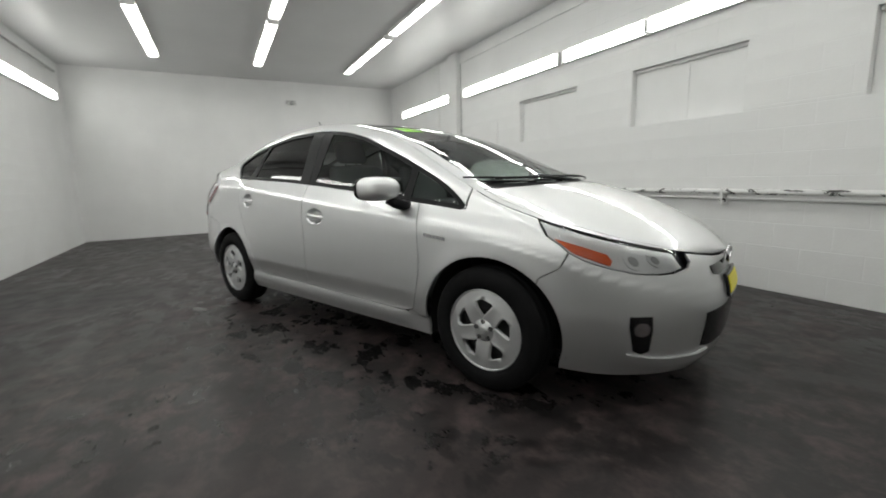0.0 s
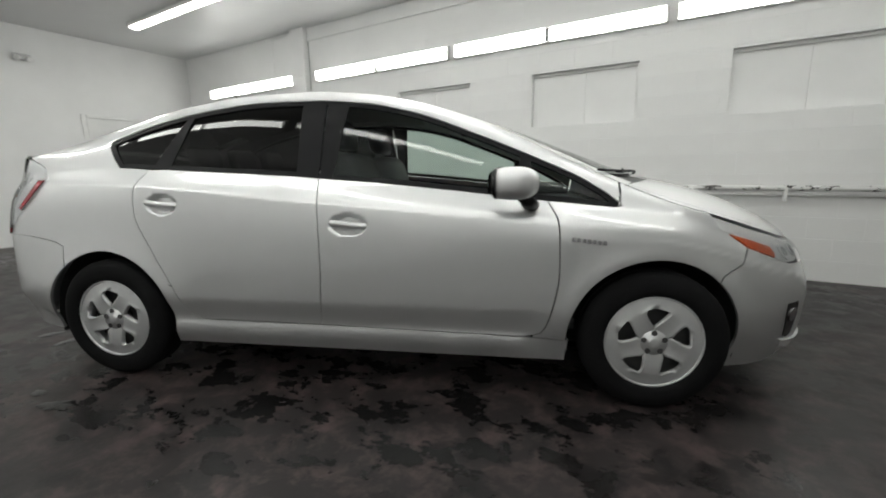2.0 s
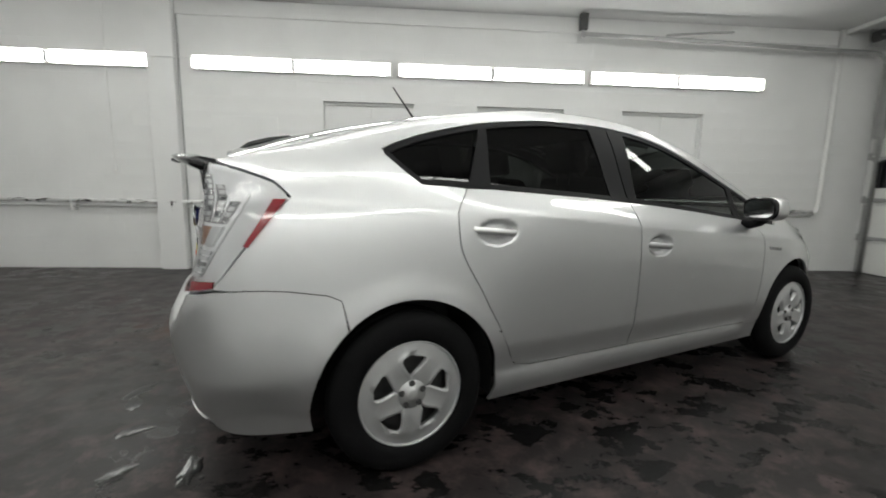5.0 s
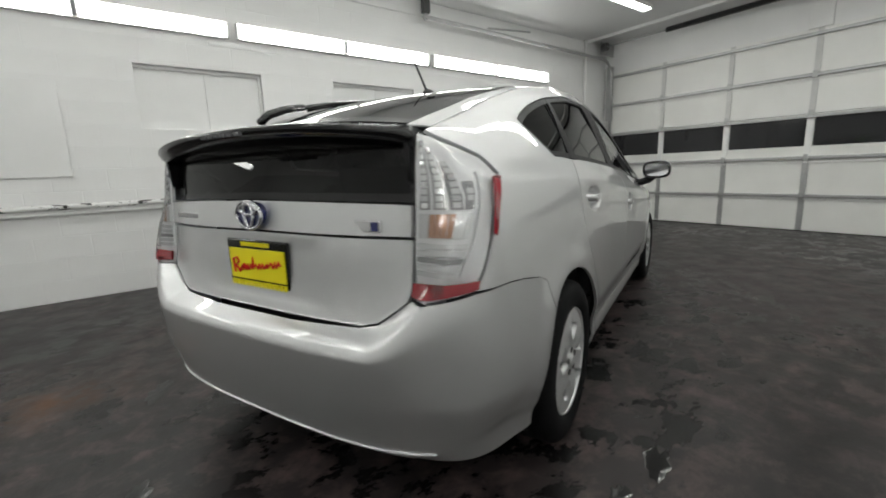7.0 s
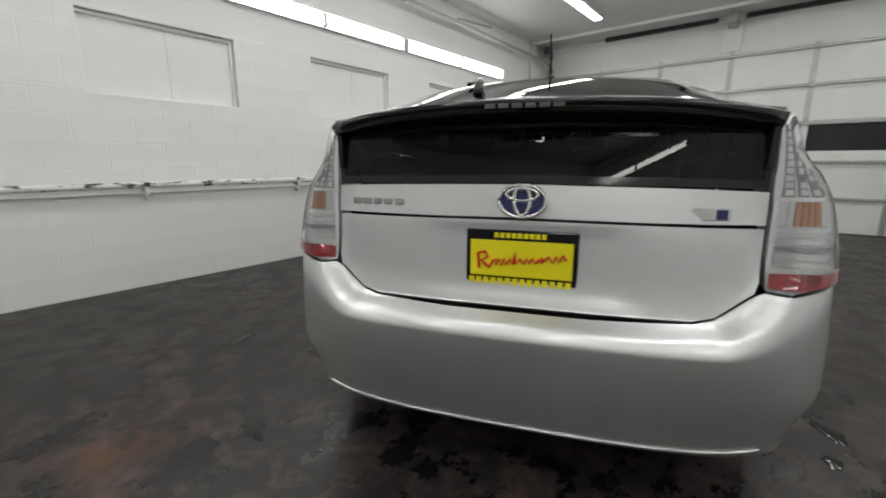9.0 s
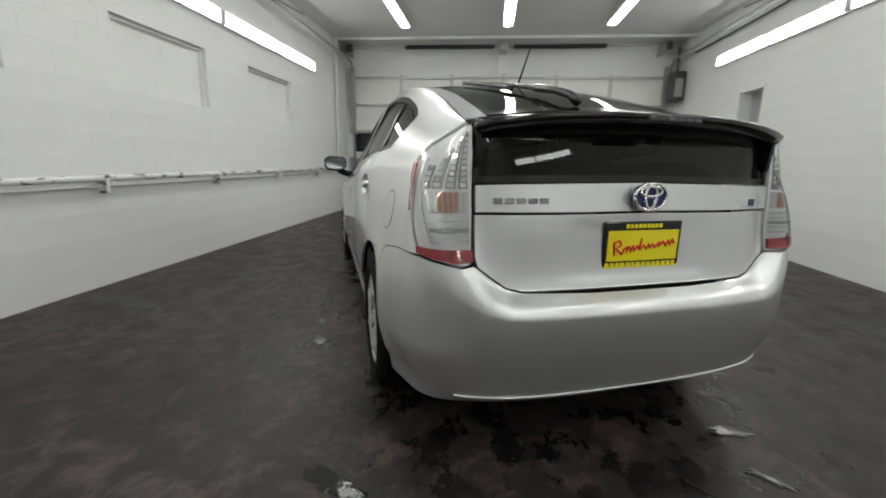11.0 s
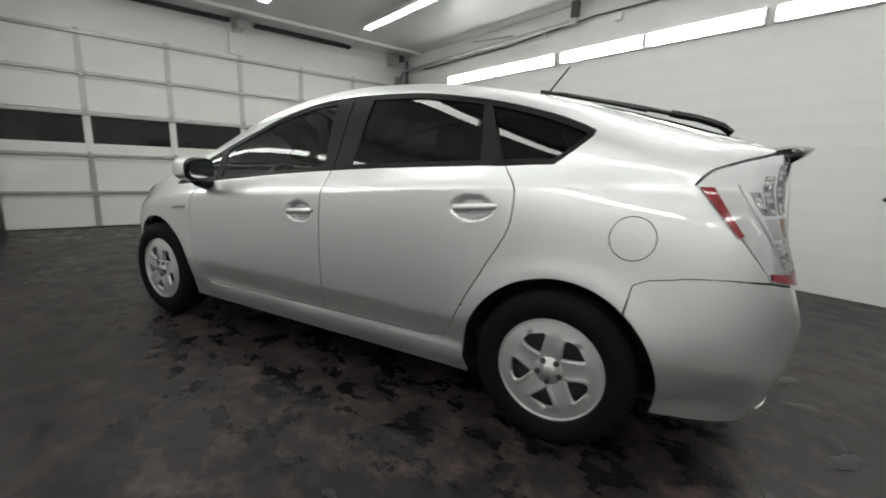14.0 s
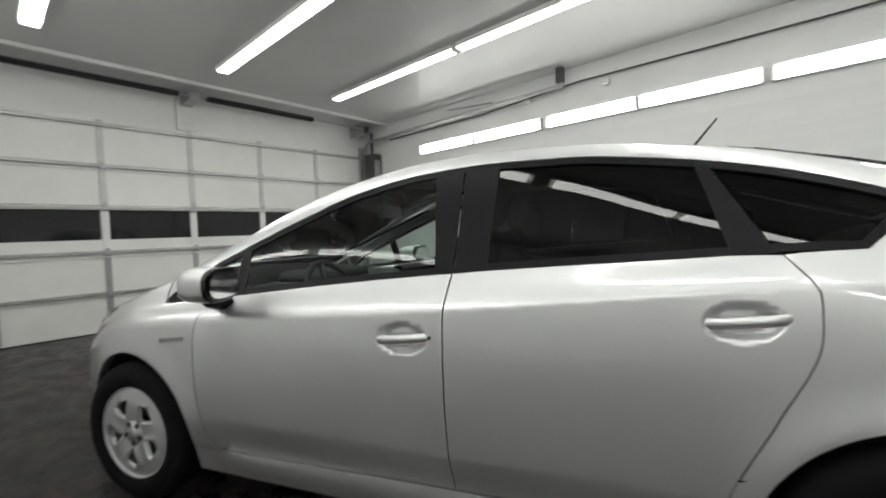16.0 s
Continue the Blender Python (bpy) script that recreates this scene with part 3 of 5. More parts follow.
rear_door_shape = REAR_CUT[::-1] + belt_line(0.262, 1.176)[1:-1] + MID_CUT[::-1]
front_door_shape = MID_CUT + belt_line(1.176, 2.235)[1:-1] + FRONT_CUT[::-1]
sill_shape = [(2.33, 0.20), (2.335, 0.305), (2.14, 0.316), (1.168, 0.331), (0.56, 0.336), (0.475, 0.352), (0.432, 0.42), (0.385, 0.52)] + [p for p in arch(0.0, 40, -17, 0.372, 12) if p[0] > 0.28][0:] + [(0.375, 0.20)]
tops = [(x, edge_z(x) - 0.001) for x in (2.62, 2.7, 2.8, 2.9)]
fender_shape = [(2.335, 0.305), (2.18, 0.314)] + FRONT_CUT[1:] + belt_line(2.235, 2.52, 3)[1:] + [(2.548, 0.905), (2.55, edge_z(2.55))] + tops + [(2.947, edge_z(2.947)), (2.994, 0.794), (3.055, 0.755), (3.089, 0.724), (3.055, 0.655), (2.97, 0.607)] + [p for p in arch(2.7, 46, 190, 0.372, 22)]
roof_rail = [(x, edge_z(x) - 0.001) for x in np.linspace(2.545, -0.59, 54)]
quarter_shape = [(0.386, 0.515)] + REAR_CUT[::-1][6:] + [(0.17, 1.1)] + DLO[:len(DLO) - 13] + [(2.54, 0.91)] + roof_rail + [(-0.575, 1.164), (-0.52, 1.143), (-0.45, 1.107)] + curve([(-0.406, 1.053), (-0.555, 0.90), (-0.665, 0.760)], 8) + [(-0.60, 0.757), (-0.50, 0.752), (-0.42, 0.744), (-0.30, 0.722), (-0.255, 0.70), (-0.235, 0.60)] + [p for p in arch(0.0, 130, 36, 0.372, 20)]


for side in (1, -1):
    rear = patch("rear_door", side_outline(rear_door_shape), flank, PAINT, car, side=side, cell=(0.0125, 0.011))
    fore = patch("front_door", side_outline(front_door_shape), flank, PAINT, car, side=side, cell=(0.0125, 0.011))
    patch("sill", side_outline(sill_shape), flank, PAINT, car, side=side)
    patch("fender", side_outline(fender_shape), flank, PAINT, car, side=side, cell=(0.02, 0.015))
    patch("quarter_panel", side_outline(quarter_shape), flank, PAINT, car, side=side, cell=(0.02, 0.013), gap=0.0018)
    # window band
    band("window_trim", side_outline(DLO, 0.04), 0.021, flank, TRIM_BLACK, car, side=side, lift=-0.004, label="black window surround")
    glass_top = lambda x: float(np.interp(x, [p[0] for p in DLO_TOP], [p[1] for p in DLO_TOP]))
    for name, shape, stuff, owner in (
        ("quarter_window", [(0.272, BELT(0.272) + 0.012), (0.08, 1.118), (-0.035, 1.215), (-0.035, 1.24), (0.1, 1.285), (0.385, 1.356)], PRIVACY, car),
        ("rear_door_window", [(0.34, BELT(0.34) + 0.012)] + [(x, BELT(x) + 0.012) for x in (0.6, 0.85, 1.07)] + [(1.05, 1.41), (0.8, 1.408), (0.6, 1.39), (0.435, 1.365)], PRIVACY, rear),
        ("front_door_window", [(x, BELT(x) + 0.012) for x in (1.235, 1.5, 1.8, 2.1)] + [(2.12, 1.135)] + [(x, glass_top(x) - 0.014) for x in (1.89, 1.7, 1.5, 1.28)], GLASS, fore),
        ("corner_window", [(2.15, BELT(2.15) + 0.012), (2.35, BELT(2.35) + 0.012), (2.52, 0.918), (2.36, 1.022), (2.16, 1.117)], GLASS, fore),
    ):
        patch(name, side_outline(shape, 0.04), glass_skin, stuff, owner, side=side, lift=-0.010, thick=0, gap=0)
    for shape in ([(1.06, BELT(1.06)), (1.17, BELT(1.17)), (1.165, 1.421), (1.04, 1.42)], [(1.178, BELT(1.178)), (1.24, BELT(1.24)), (1.285, 1.406), (1.172, 1.42)], [(0.272, BELT(0.272)), (0.375, BELT(0.375)), (0.438, 1.38), (0.405, 1.372)], [(2.095, BELT(2.1)), (2.16, BELT(2.16)), (2.165, 1.125), (2.115, 1.14)]):
        patch("pillar_trim", side_outline(shape, 0.06), flank, TRIM_BLACK, car, side=side, lift=-0.003, gap=0, thick=0.008, label="satin black pillar cover")
    # added black sheet for the shade in the shut lines, and the wheel houses
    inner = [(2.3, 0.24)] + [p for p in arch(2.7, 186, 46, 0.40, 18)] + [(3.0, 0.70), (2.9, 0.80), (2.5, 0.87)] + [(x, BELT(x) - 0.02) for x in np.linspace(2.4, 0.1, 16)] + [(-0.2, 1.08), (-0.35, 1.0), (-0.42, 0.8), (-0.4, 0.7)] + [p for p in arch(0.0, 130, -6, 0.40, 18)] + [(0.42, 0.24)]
    patch("gap_backing", side_outline(inner), flank, MATT_BLACK, car, side=side, lift=-0.03, thick=0, gap=0, cell=(0.1, 0.08))
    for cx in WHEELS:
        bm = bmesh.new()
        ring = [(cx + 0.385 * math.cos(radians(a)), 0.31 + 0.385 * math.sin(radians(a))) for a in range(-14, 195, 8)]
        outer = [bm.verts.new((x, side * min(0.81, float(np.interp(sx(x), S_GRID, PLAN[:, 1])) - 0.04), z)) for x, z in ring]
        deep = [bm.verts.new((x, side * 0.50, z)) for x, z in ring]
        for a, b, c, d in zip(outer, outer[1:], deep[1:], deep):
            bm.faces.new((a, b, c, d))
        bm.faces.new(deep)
        part("wheel_house", bm, MATT_BLACK, car, "matt black wheel house")

# tail
side_edge = [(-0.255, 0.70), (-0.30, 0.722), (-0.42, 0.744), (-0.50, 0.752), (-0.56, 0.755), (-0.66, 0.755)]
low_edge = [(-0.371, 0.31), (-0.366, 0.27), (-0.360, 0.240), (-0.5, 0.240), (-0.62, 0.246)]
right_run = [(float(sx(x)), z) for x, z in arch(0.0, 130, 176, 0.372, 12)[::-1]]
half = [(float(sx(x)), z) for x, z in low_edge[::-1]] + right_run + [(float(sx(x)), z) for x, z in side_edge]
half = [(0.0, 0.250), (0.45, 0.252)] + half + [(tail_run(y, z), z) for y, z in ((0.72, 0.742), (0.66, 0.730), (0.609, 0.727), (0.594, 0.718), (0.545, 0.680), (0.502, 0.650), (0.45, 0.640))] + [(0.2, 0.634)]
bumper_shape = half + [(-s, z) for s, z in half[::-1][:-1]]
bumper = patch("rear_bumper", dense(bumper_shape, 0.08), flank, PAINT, car, cell=(0.013, 0.010), gap=0.0015)
lip = [(0.70, 0.284), (0.62, 0.284), (0.35, 0.279), (0, 0.277), (-0.35, 0.279), (-0.62, 0.284), (-0.70, 0.284), (-0.62, 0.266), (-0.3, 0.254), (0, 0.252), (0.3, 0.254), (0.62, 0.266)]
patch("bumper_lip", dense(lip, 0.06), flank, PAINT, bumper, lift=0.005, gap=0, thick=0.012, cell=(0.05, 0.02), label="narrow silver lip under the bumper")
hatch_low = [(0.45, 0.6415), (0.501, 0.6515), (0.544, 0.682), (0.593, 0.720), (0.602, 0.75), (0.602, 0.81), (0.602, 0.8875), (0.3, 0.8895), (0, 0.892)]
hatch_low = [(tail_run(y, z), z) for y, z in hatch_low]
tailgate_shape = hatch_low + [(-s, z) for s, z in hatch_low[::-1][1:]]
tailgate = patch("tailgate", dense(tailgate_shape, 0.08), flank, PAINT, car, cell=(0.03, 0.025))
upper = [(0.602, 0.892), (0.602, 0.98), (0.3, 0.988), (0, 0.992)]
upper = [(tail_run(y, z), z) for y, z in upper]
patch("tailgate_garnish", dense(upper + [(-s, z) for s, z in upper[::-1][1:]] + [(-float(sr(0.3)), 0.892), (0, 0.895), (float(sr(0.3)), 0.892)], 0.08), flank, PAINT, tailgate, cell=(0.04, 0.025), lift=0.006)
pane_low = [(tail_run(y, z), z) for y, z in ((0.602, 0.985), (0.602, 1.08), (0.602, 1.16), (0.45, 1.183), (0, 1.195))]
patch("lower_rear_window", dense(pane_low + [(-s, z) for s, z in pane_low[::-1][1:]] + [(-0.3, 0.991), (0, 0.995), (0.3, 0.991)], 0.08), flank, PRIVACY, tailgate, cell=(0.05, 0.04), lift=-0.01, thick=0, gap=0)
band("lower_window_edge", dense(pane_low + [(-s, z) for s, z in pane_low[::-1][1:]] + [(-0.3, 0.991), (0, 0.995), (0.3, 0.991)], 0.06), 0.022, flank, GLOSS_BLACK, tailgate, lift=-0.006)

# nose
nose_top = [(float(S_END - k), float(np.interp(S_END - k, S_GRID, EDGE[:, 2])) - 0.006) for k in (0.0, 0.12, 0.25, 0.38)]
front_half = [(S_END, 0.158), (S_END - 0.35, 0.154), (S_END - 0.8, 0.150)] + [(float(sx(x)), z) for x, z in ((3.2, 0.152), (3.05, 0.165))] + [(float(sx(x)), z) for x, z in arch(2.7, -15, 46, 0.372, 12)] + [(float(sx(2.97)), 0.607), (float(sx(3.055)), 0.655), (float(sx(3.093)), 0.722), (float(sx(3.16)), 0.688), (float(sx(3.25)), 0.658), (float(sx(3.35)), 0.634), (float(sx(3.44)), 0.626), (float(sf(0.5)), 0.63)]
front_half += [(float(sf(0.42)), 0.645), (float(sf(0.38)), 0.668)] + nose_top[::-1]
mirrored = lambda run_of: [(2 * S_END - s, z) for s, z in run_of]
front_shape = front_half + mirrored(front_half[1:-1][::-1])
nose_panel = patch("front_bumper", dense(front_shape, 0.08), flank, PAINT, car, cell=(0.025, 0.02))
for z0, z1, y, depth, name in ((0.585, 0.632, 0.27, 0.004, "upper_grille"), (0.275, 0.44, 0.38, 0.004, "lower_grille")):
    shape = [(float(sf(y)), z0 + 0.01), (float(sf(y * 0.96)), z1), (S_END, z1 + 0.004), (float(sf(-y * 0.96)), z1), (float(sf(-y)), z0 + 0.01), (float(sf(-y * 0.8)), z0), (S_END, z0), (float(sf(y * 0.8)), z0)]
    patch(name, dense(shape, 0.05), flank, GLOSS_BLACK, nose_panel, lift=0.003, gap=0, thick=0.008, label="black grille opening")
for sgn in (1, -1):
    shape = [(3.345, 0.29), (3.325, 0.40), (3.325, 0.452), (3.40, 0.452), (3.405, 0.39), (3.40, 0.29), (3.375, 0.275)]
    # Flat black patch on the bumper paints the recess's shade and dark foot.
    fog = patch("fog_recess_shade", [(float(sx(x)), z) for x, z in dense(shape, 0.04)], flank, GLOSS_BLACK, nose_panel, lift=0.003, gap=0, side=sgn)
    patch("fog_lamp", [(float(sx(3.368)) + 0.034 * math.cos(a), 0.395 + 0.032 * math.sin(a)) for a in np.linspace(0, 2 * math.pi, 18, endpoint=False)], flank, CHROME, fog, lift=0.008, gap=0, side=sgn, label="round chrome fog lamp")
    rim = [(3.325, 0.275), (3.40, 0.262), (3.455, 0.255)]
    rim = [(float(sx(x)), z) for x, z in rim] + [(float(sf(0.40)), 0.252), (float(sf(0.32)), 0.262), (float(sf(0.36)), 0.225), (float(sf(0.48)), 0.215)] + [(float(sx(x)), z) for x, z in ((3.43, 0.215), (3.34, 0.24))]
    patch("air_dam_lip", dense(rim, 0.04), flank, PAINT, nose_panel, side=sgn, lift=0.012, gap=0, thick=0.02, label="raised silver lip under the intake")
    # head lamp
    top_of = [(float(s), float(np.interp(s, S_GRID, EDGE[:, 2])) - 0.003) for s in np.linspace(float(sx(2.955)), S_END - 0.45, 10)]
    low_of = [(float(sf(0.44)), 0.645), (float(sf(0.5)), 0.632), (float(sx(3.44)), 0.628), (float(sx(3.35)), 0.636), (float(sx(3.25)), 0.66), (float(sx(3.16)), 0.69), (float(sx(3.095)), 0.725), (float(sx(3.06)), 0.757), (float(sx(3.0)), 0.795)]
    lamp = patch("head_lamp", dense(top_of + low_of, 0.06), flank, LENS, car, side=sgn, lift=0.004, thick=0.0, gap=0.002, cell=(0.04, 0.03), label="clear head lamp with amber corner")
    patch("lamp_bowl", dense(top_of + low_of, 0.06), flank, REFLECTOR, lamp, side=sgn, lift=-0.012, thick=0.02, gap=0.004, cell=(0.03, 0.03))
    patch("turn_signal", [(float(sx(x)), z) for x, z in ((3.035, 0.782), (3.075, 0.752), (3.115, 0.722), (3.2, 0.69), (3.255, 0.670), (3.272, 0.69), (3.262, 0.715), (3.16, 0.748))], flank, AMBER, lamp, side=sgn, lift=-0.004, gap=0, thick=0.006, label="amber turn signal")
    for cx, r in ((3.36, 0.045), (3.45, 0.036)):
        c = float(sx(cx))
        patch("projector", [(c + r * math.cos(a), 0.685 + r * 0.8 * math.sin(a)) for a in np.linspace(0, 2 * math.pi, 18, endpoint=False)], flank, REFLECTOR, lamp, side=sgn, lift=-0.003, gap=0, thick=0.006)
        patch("projector_lens", [(c + 0.55 * r * math.cos(a), 0.685 + r * 0.45 * math.sin(a)) for a in np.linspace(0, 2 * math.pi, 16, endpoint=False)], flank, LED_GREY, lamp, side=sgn, lift=0.0, gap=0, thick=0.004)
    # tail lamp
    outer = curve([(-0.668, 0.757), (-0.558, 0.90), (-0.409, 1.050)], 9)
    crest = [(-0.45, 1.103), (-0.52, 1.139), (-0.575, 1.16)]
    tail_shape = [(float(sx(x)), z) for x, z in outer + crest] + [(tail_run(y, z), z) for y, z in ((0.608, 1.165), (0.608, 1.08), (0.608, 1.0), (0.608, 0.9), (0.608, 0.8), (0.610, 0.731), (0.66, 0.734), (0.72, 0.746))]
    tail = patch("tail_lamp", dense(tail_shape, 0.05), lamp_skin, LENS, car, side=sgn, lift=0.008, thick=0.0, gap=0.002, cell=(0.03, 0.03), label="clear tail lamp with red strip")
    patch("lamp_bowl", dense(tail_shape, 0.05), lamp_skin, LAMP_GREY, tail, side=sgn, lift=-0.008, thick=0.10, gap=0.002, cell=(0.03, 0.03))
    strip = [(tail_run(y, z), z) for y, z in ((0.614, 0.738), (0.66, 0.740), (0.72, 0.752), (0.775, 0.766), (0.775, 0.789), (0.72, 0.786), (0.66, 0.780), (0.614, 0.778))]
    patch("red_strip", strip, lamp_skin, RED_LENS, tail, side=sgn, lift=0.010, gap=0.001, thick=0.01)
    patch("side_marker", [(float(sx(x)), z) for x, z in ((-0.421, 1.040), (-0.468, 1.040), (-0.572, 0.895), (-0.556, 0.888))], lamp_skin, RED_LENS, tail, side=sgn, lift=0.010, gap=0, thick=0.006)

    def lamp_at(f, z):
        s_in = tail_run(0.614, z)
        return s_in + f * (float(np.interp(z, [0.758, 0.90, 1.062], [sx(-0.668), sx(-0.558), sx(-0.409)])) - s_in), z

    def cell(name, f0, f1, z0, z1, stuff, lift=-0.003):
        patch(name, [lamp_at(f0, z0), lamp_at(f1, z0), lamp_at(f1, z1), lamp_at(f0, z1)], lamp_skin, stuff, tail, side=sgn, lift=lift, gap=0, thick=0.006, cell=(0.05, 0.05))

    for col, (f0, f1, rows_up) in enumerate(((0.06, 0.13, 10), (0.21, 0.28, 9), (0.36, 0.43, 7), (0.49, 0.55, 4))):
        cell("led_column", f0 - 0.022, f1 + 0.022, 0.968, 0.968 + 0.0175 * rows_up, LED_GREY, -0.005)
        for k in range(rows_up):
            cell("led_cell", f0, f1, 0.972 + 0.0175 * k, 0.985 + 0.0175 * k, REFLECTOR if (k + col) % 3 else CHROME)
    cell("turn_lens", 0.03, 0.58, 0.895, 0.958, REFLECTOR, -0.005)
    for k in range(9):
        cell("lens_rib", 0.04 + 0.059 * k, 0.09 + 0.059 * k, 0.897, 0.956, AMBER_BULB if 1 < k < 6 else REFLECTOR, 0.0)
    for k in range(5):
        cell("lens_rib", 0.03, 0.60, 0.798 + 0.018 * k, 0.810 + 0.018 * k, LED_GREY if k == 2 else REFLECTOR, 0.0)
    cell("lamp_divider", 0.63, 0.645, 0.80, 1.06, REFLECTOR, 0.0)

# bonnet, screen, roof, rear window
def across(a0, a1, w, bow0=0.0, bow1=0.0, n=14):
    ws = np.linspace(-w, w, n)
    return [(a0 + bow0 * (1 - (v / w) ** 2), float(v)) for v in ws] + [(a1 + bow1 * (1 - (v / w) ** 2), float(v)) for v in ws[::-1]]


def a_run(a0, a1, w0, w1, n=14):
    return [(a0 + (a1 - a0) * k / n, w0 + (w1 - w0) * k / n) for k in range(n + 1)]


patch("bonnet", across(2.58, 3.572, 0.955), top, PAINT, car, cell=(0.05, 0.12), gap=0.0012)
for w0, w1 in ((0.958, 1.0), (-1.0, -0.958)):
    patch("fender_crest", a_run(2.56, 3.57, w0, w0) + a_run(3.57, 2.56, w1, w1), top, PAINT, car, cell=(0.05, 0.1), gap=0, thick=0.0)
    patch("screen_pillar", a_run(1.46, 2.57, w0 if w0 < 0 else 0.90, w0 if w0 < 0 else 0.90) + a_run(2.57, 1.46, w1 if w1 > 0 else -0.90, w1 if w1 > 0 else -0.90), top, PAINT, car, cell=(0.05, 0.1), gap=0, thick=0.004)
    patch("rear_pillar", a_run(-0.58, 0.36, w0 if w0 < 0 else 0.88, w0 if w0 < 0 else 0.90) + a_run(0.36, -0.58, w1 if w1 > 0 else -0.90, w1 if w1 > 0 else -0.88), top, PAINT, car, cell=(0.05, 0.1), gap=0, thick=0.004)
patch("cowl", across(2.49, 2.595, 0.92), top, TRIM_BLACK, car, cell=(0.05, 0.1), lift=-0.012, thick=0.01, label="black wiper cowl")
patch("windscreen", across(1.47, 2.50, 0.895), top, GLASS, car, cell=(0.06, 0.1), lift=-0.004, thick=0, gap=0)
band("windscreen_edge", across(1.47, 2.50, 0.90), 0.03, top, GLOSS_BLACK, car, lift=-0.002, thick=0.004)
patch("roof", across(0.36, 1.465, 1.0), top, PAINT, car, cell=(0.06, 0.1), gap=0.002)
patch("rear_window", across(-0.56, 0.355, 0.885), top, PRIVACY, car, cell=(0.06, 0.1), lift=-0.003, thick=0, gap=0)
band("rear_window_edge", across(-0.56, 0.355, 0.895), 0.05, top, GLOSS_BLACK, car, lift=-0.001, thick=0.004)


# ---- the car: wheels ----
def lathe(profile, sides=48):
    """A turned shape round the y axis from (radius, y) points."""
    bm = bmesh.new()
    rings = [[bm.verts.new((r * math.cos(2 * math.pi * k / sides), y, r * math.sin(2 * math.pi * k / sides))) for k in range(sides)] for r, y in profile]
    for one, two in zip(rings, rings[1:]):
        for k in range(sides):
            bm.faces.new((one[k], one[(k + 1) % sides], two[(k + 1) % sides], two[k]))
    return bm


def spoke_mesh(turn):
    """One fifth of the wheel's face: a broad spoke between hub and rim, slightly dished, with a raised edge along one side."""
    bm = bmesh.new()
    radii = [0.052, 0.066, 0.080, 0.092, 0.108, 0.126, 0.142, 0.153, 0.158, 0.178, 0.203]
    halves = [36, 36, 31, 25, 20.5, 17, 16, 18.5, 36, 36, 36]
    rows = []
    for r, half in zip(radii, halves):
        f = (r - 0.052) / 0.151
        row = []
        for j in range(9):
            g = j / 4 - 1
            a = radians(half * g + (8 * f if half < 36 else 0)) + turn
            y = 0.006 + 0.006 * math.sin(math.pi * f) - 0.006 * f**4
            if half < 36:
                y += 0.004 * g * g + (0.004 if j == 8 else 0.0)
            row.append(bm.verts.new((r * math.cos(a), y, r * math.sin(a))))
        rows.append(row)
    for a, b in zip(rows, rows[1:]):
        for k in range(8):
            bm.faces.new((a[k], a[k + 1], b[k + 1], b[k]))
    edge = [e for e in bm.edges if e.is_boundary and 0.06 < (e.verts[0].co.xz.length + e.verts[1].co.xz.length) / 2 < 0.160]
    out = bmesh.ops.extrude_edge_only(bm, edges=edge)
    for v in out["geom"]:
        if isinstance(v, bmesh.types.BMVert):
            v.co.y -= 0.024
    return bm


TYRE = [(0.205, 0.075), (0.212, 0.088), (0.235, 0.097), (0.262, 0.098), (0.288, 0.092), (0.306, 0.078), (0.314, 0.062), (0.316, 0.03), (0.309, 0.028), (0.309, 0.022), (0.316, 0.02), (0.316, -0.02), (0.309, -0.022), (0.309, -0.028), (0.316, -0.03), (0.314, -0.062), (0.306, -0.08), (0.27, -0.097), (0.205, -0.08)]
RIM = [(0.209, 0.078), (0.2075, 0.086), (0.204, 0.087), (0.201, 0.082), (0.196, 0.06), (0.188, 0.02), (0.195, -0.08)]
for cx in WHEELS:
    for side in (1, -1):
        wheel = part("wheel", lathe([(0.195, -0.075), (0.05, -0.06), (0.05, 0.02), (0.152, 0.028), (0.152, 0.012), (0.19, 0.012)], 40), DARK_STEEL, car, "five-spoke silver wheel with black tyre", smooth=False)
        wheel.matrix_basis = pose(cx, side * 0.765, 0.316, 0, 0, 0 if side > 0 else 180)
        part("tyre", lathe(TYRE, 64), RUBBER, wheel, smooth=True)
        part("rim", lathe(RIM, 56), ALLOY, wheel, smooth=True)
        turn0 = radians(-92 if side < 0 else 92)
        for k in range(5):
            spoke = part("spoke", spoke_mesh(turn0 + 2 * math.pi * k / 5), ALLOY, wheel, smooth=True)
            spoke.location.y = 0.078
        part("centre_cap", lathe([(0.0001, 0.094), (0.02, 0.094), (0.024, 0.091), (0.026, 0.087), (0.056, 0.086), (0.058, 0.075)], 32), ALLOY, wheel, smooth=True)
        for k in range(5):
            a = turn0 + 2 * math.pi * (k + 0.5) / 5
            x, z = 0.045 * math.cos(a), 0.045 * math.sin(a)
            part("lug_nut", rod((x, 0.082, z), (x, 0.0905, z), 0.0125, 8), DARK_STEEL, wheel)

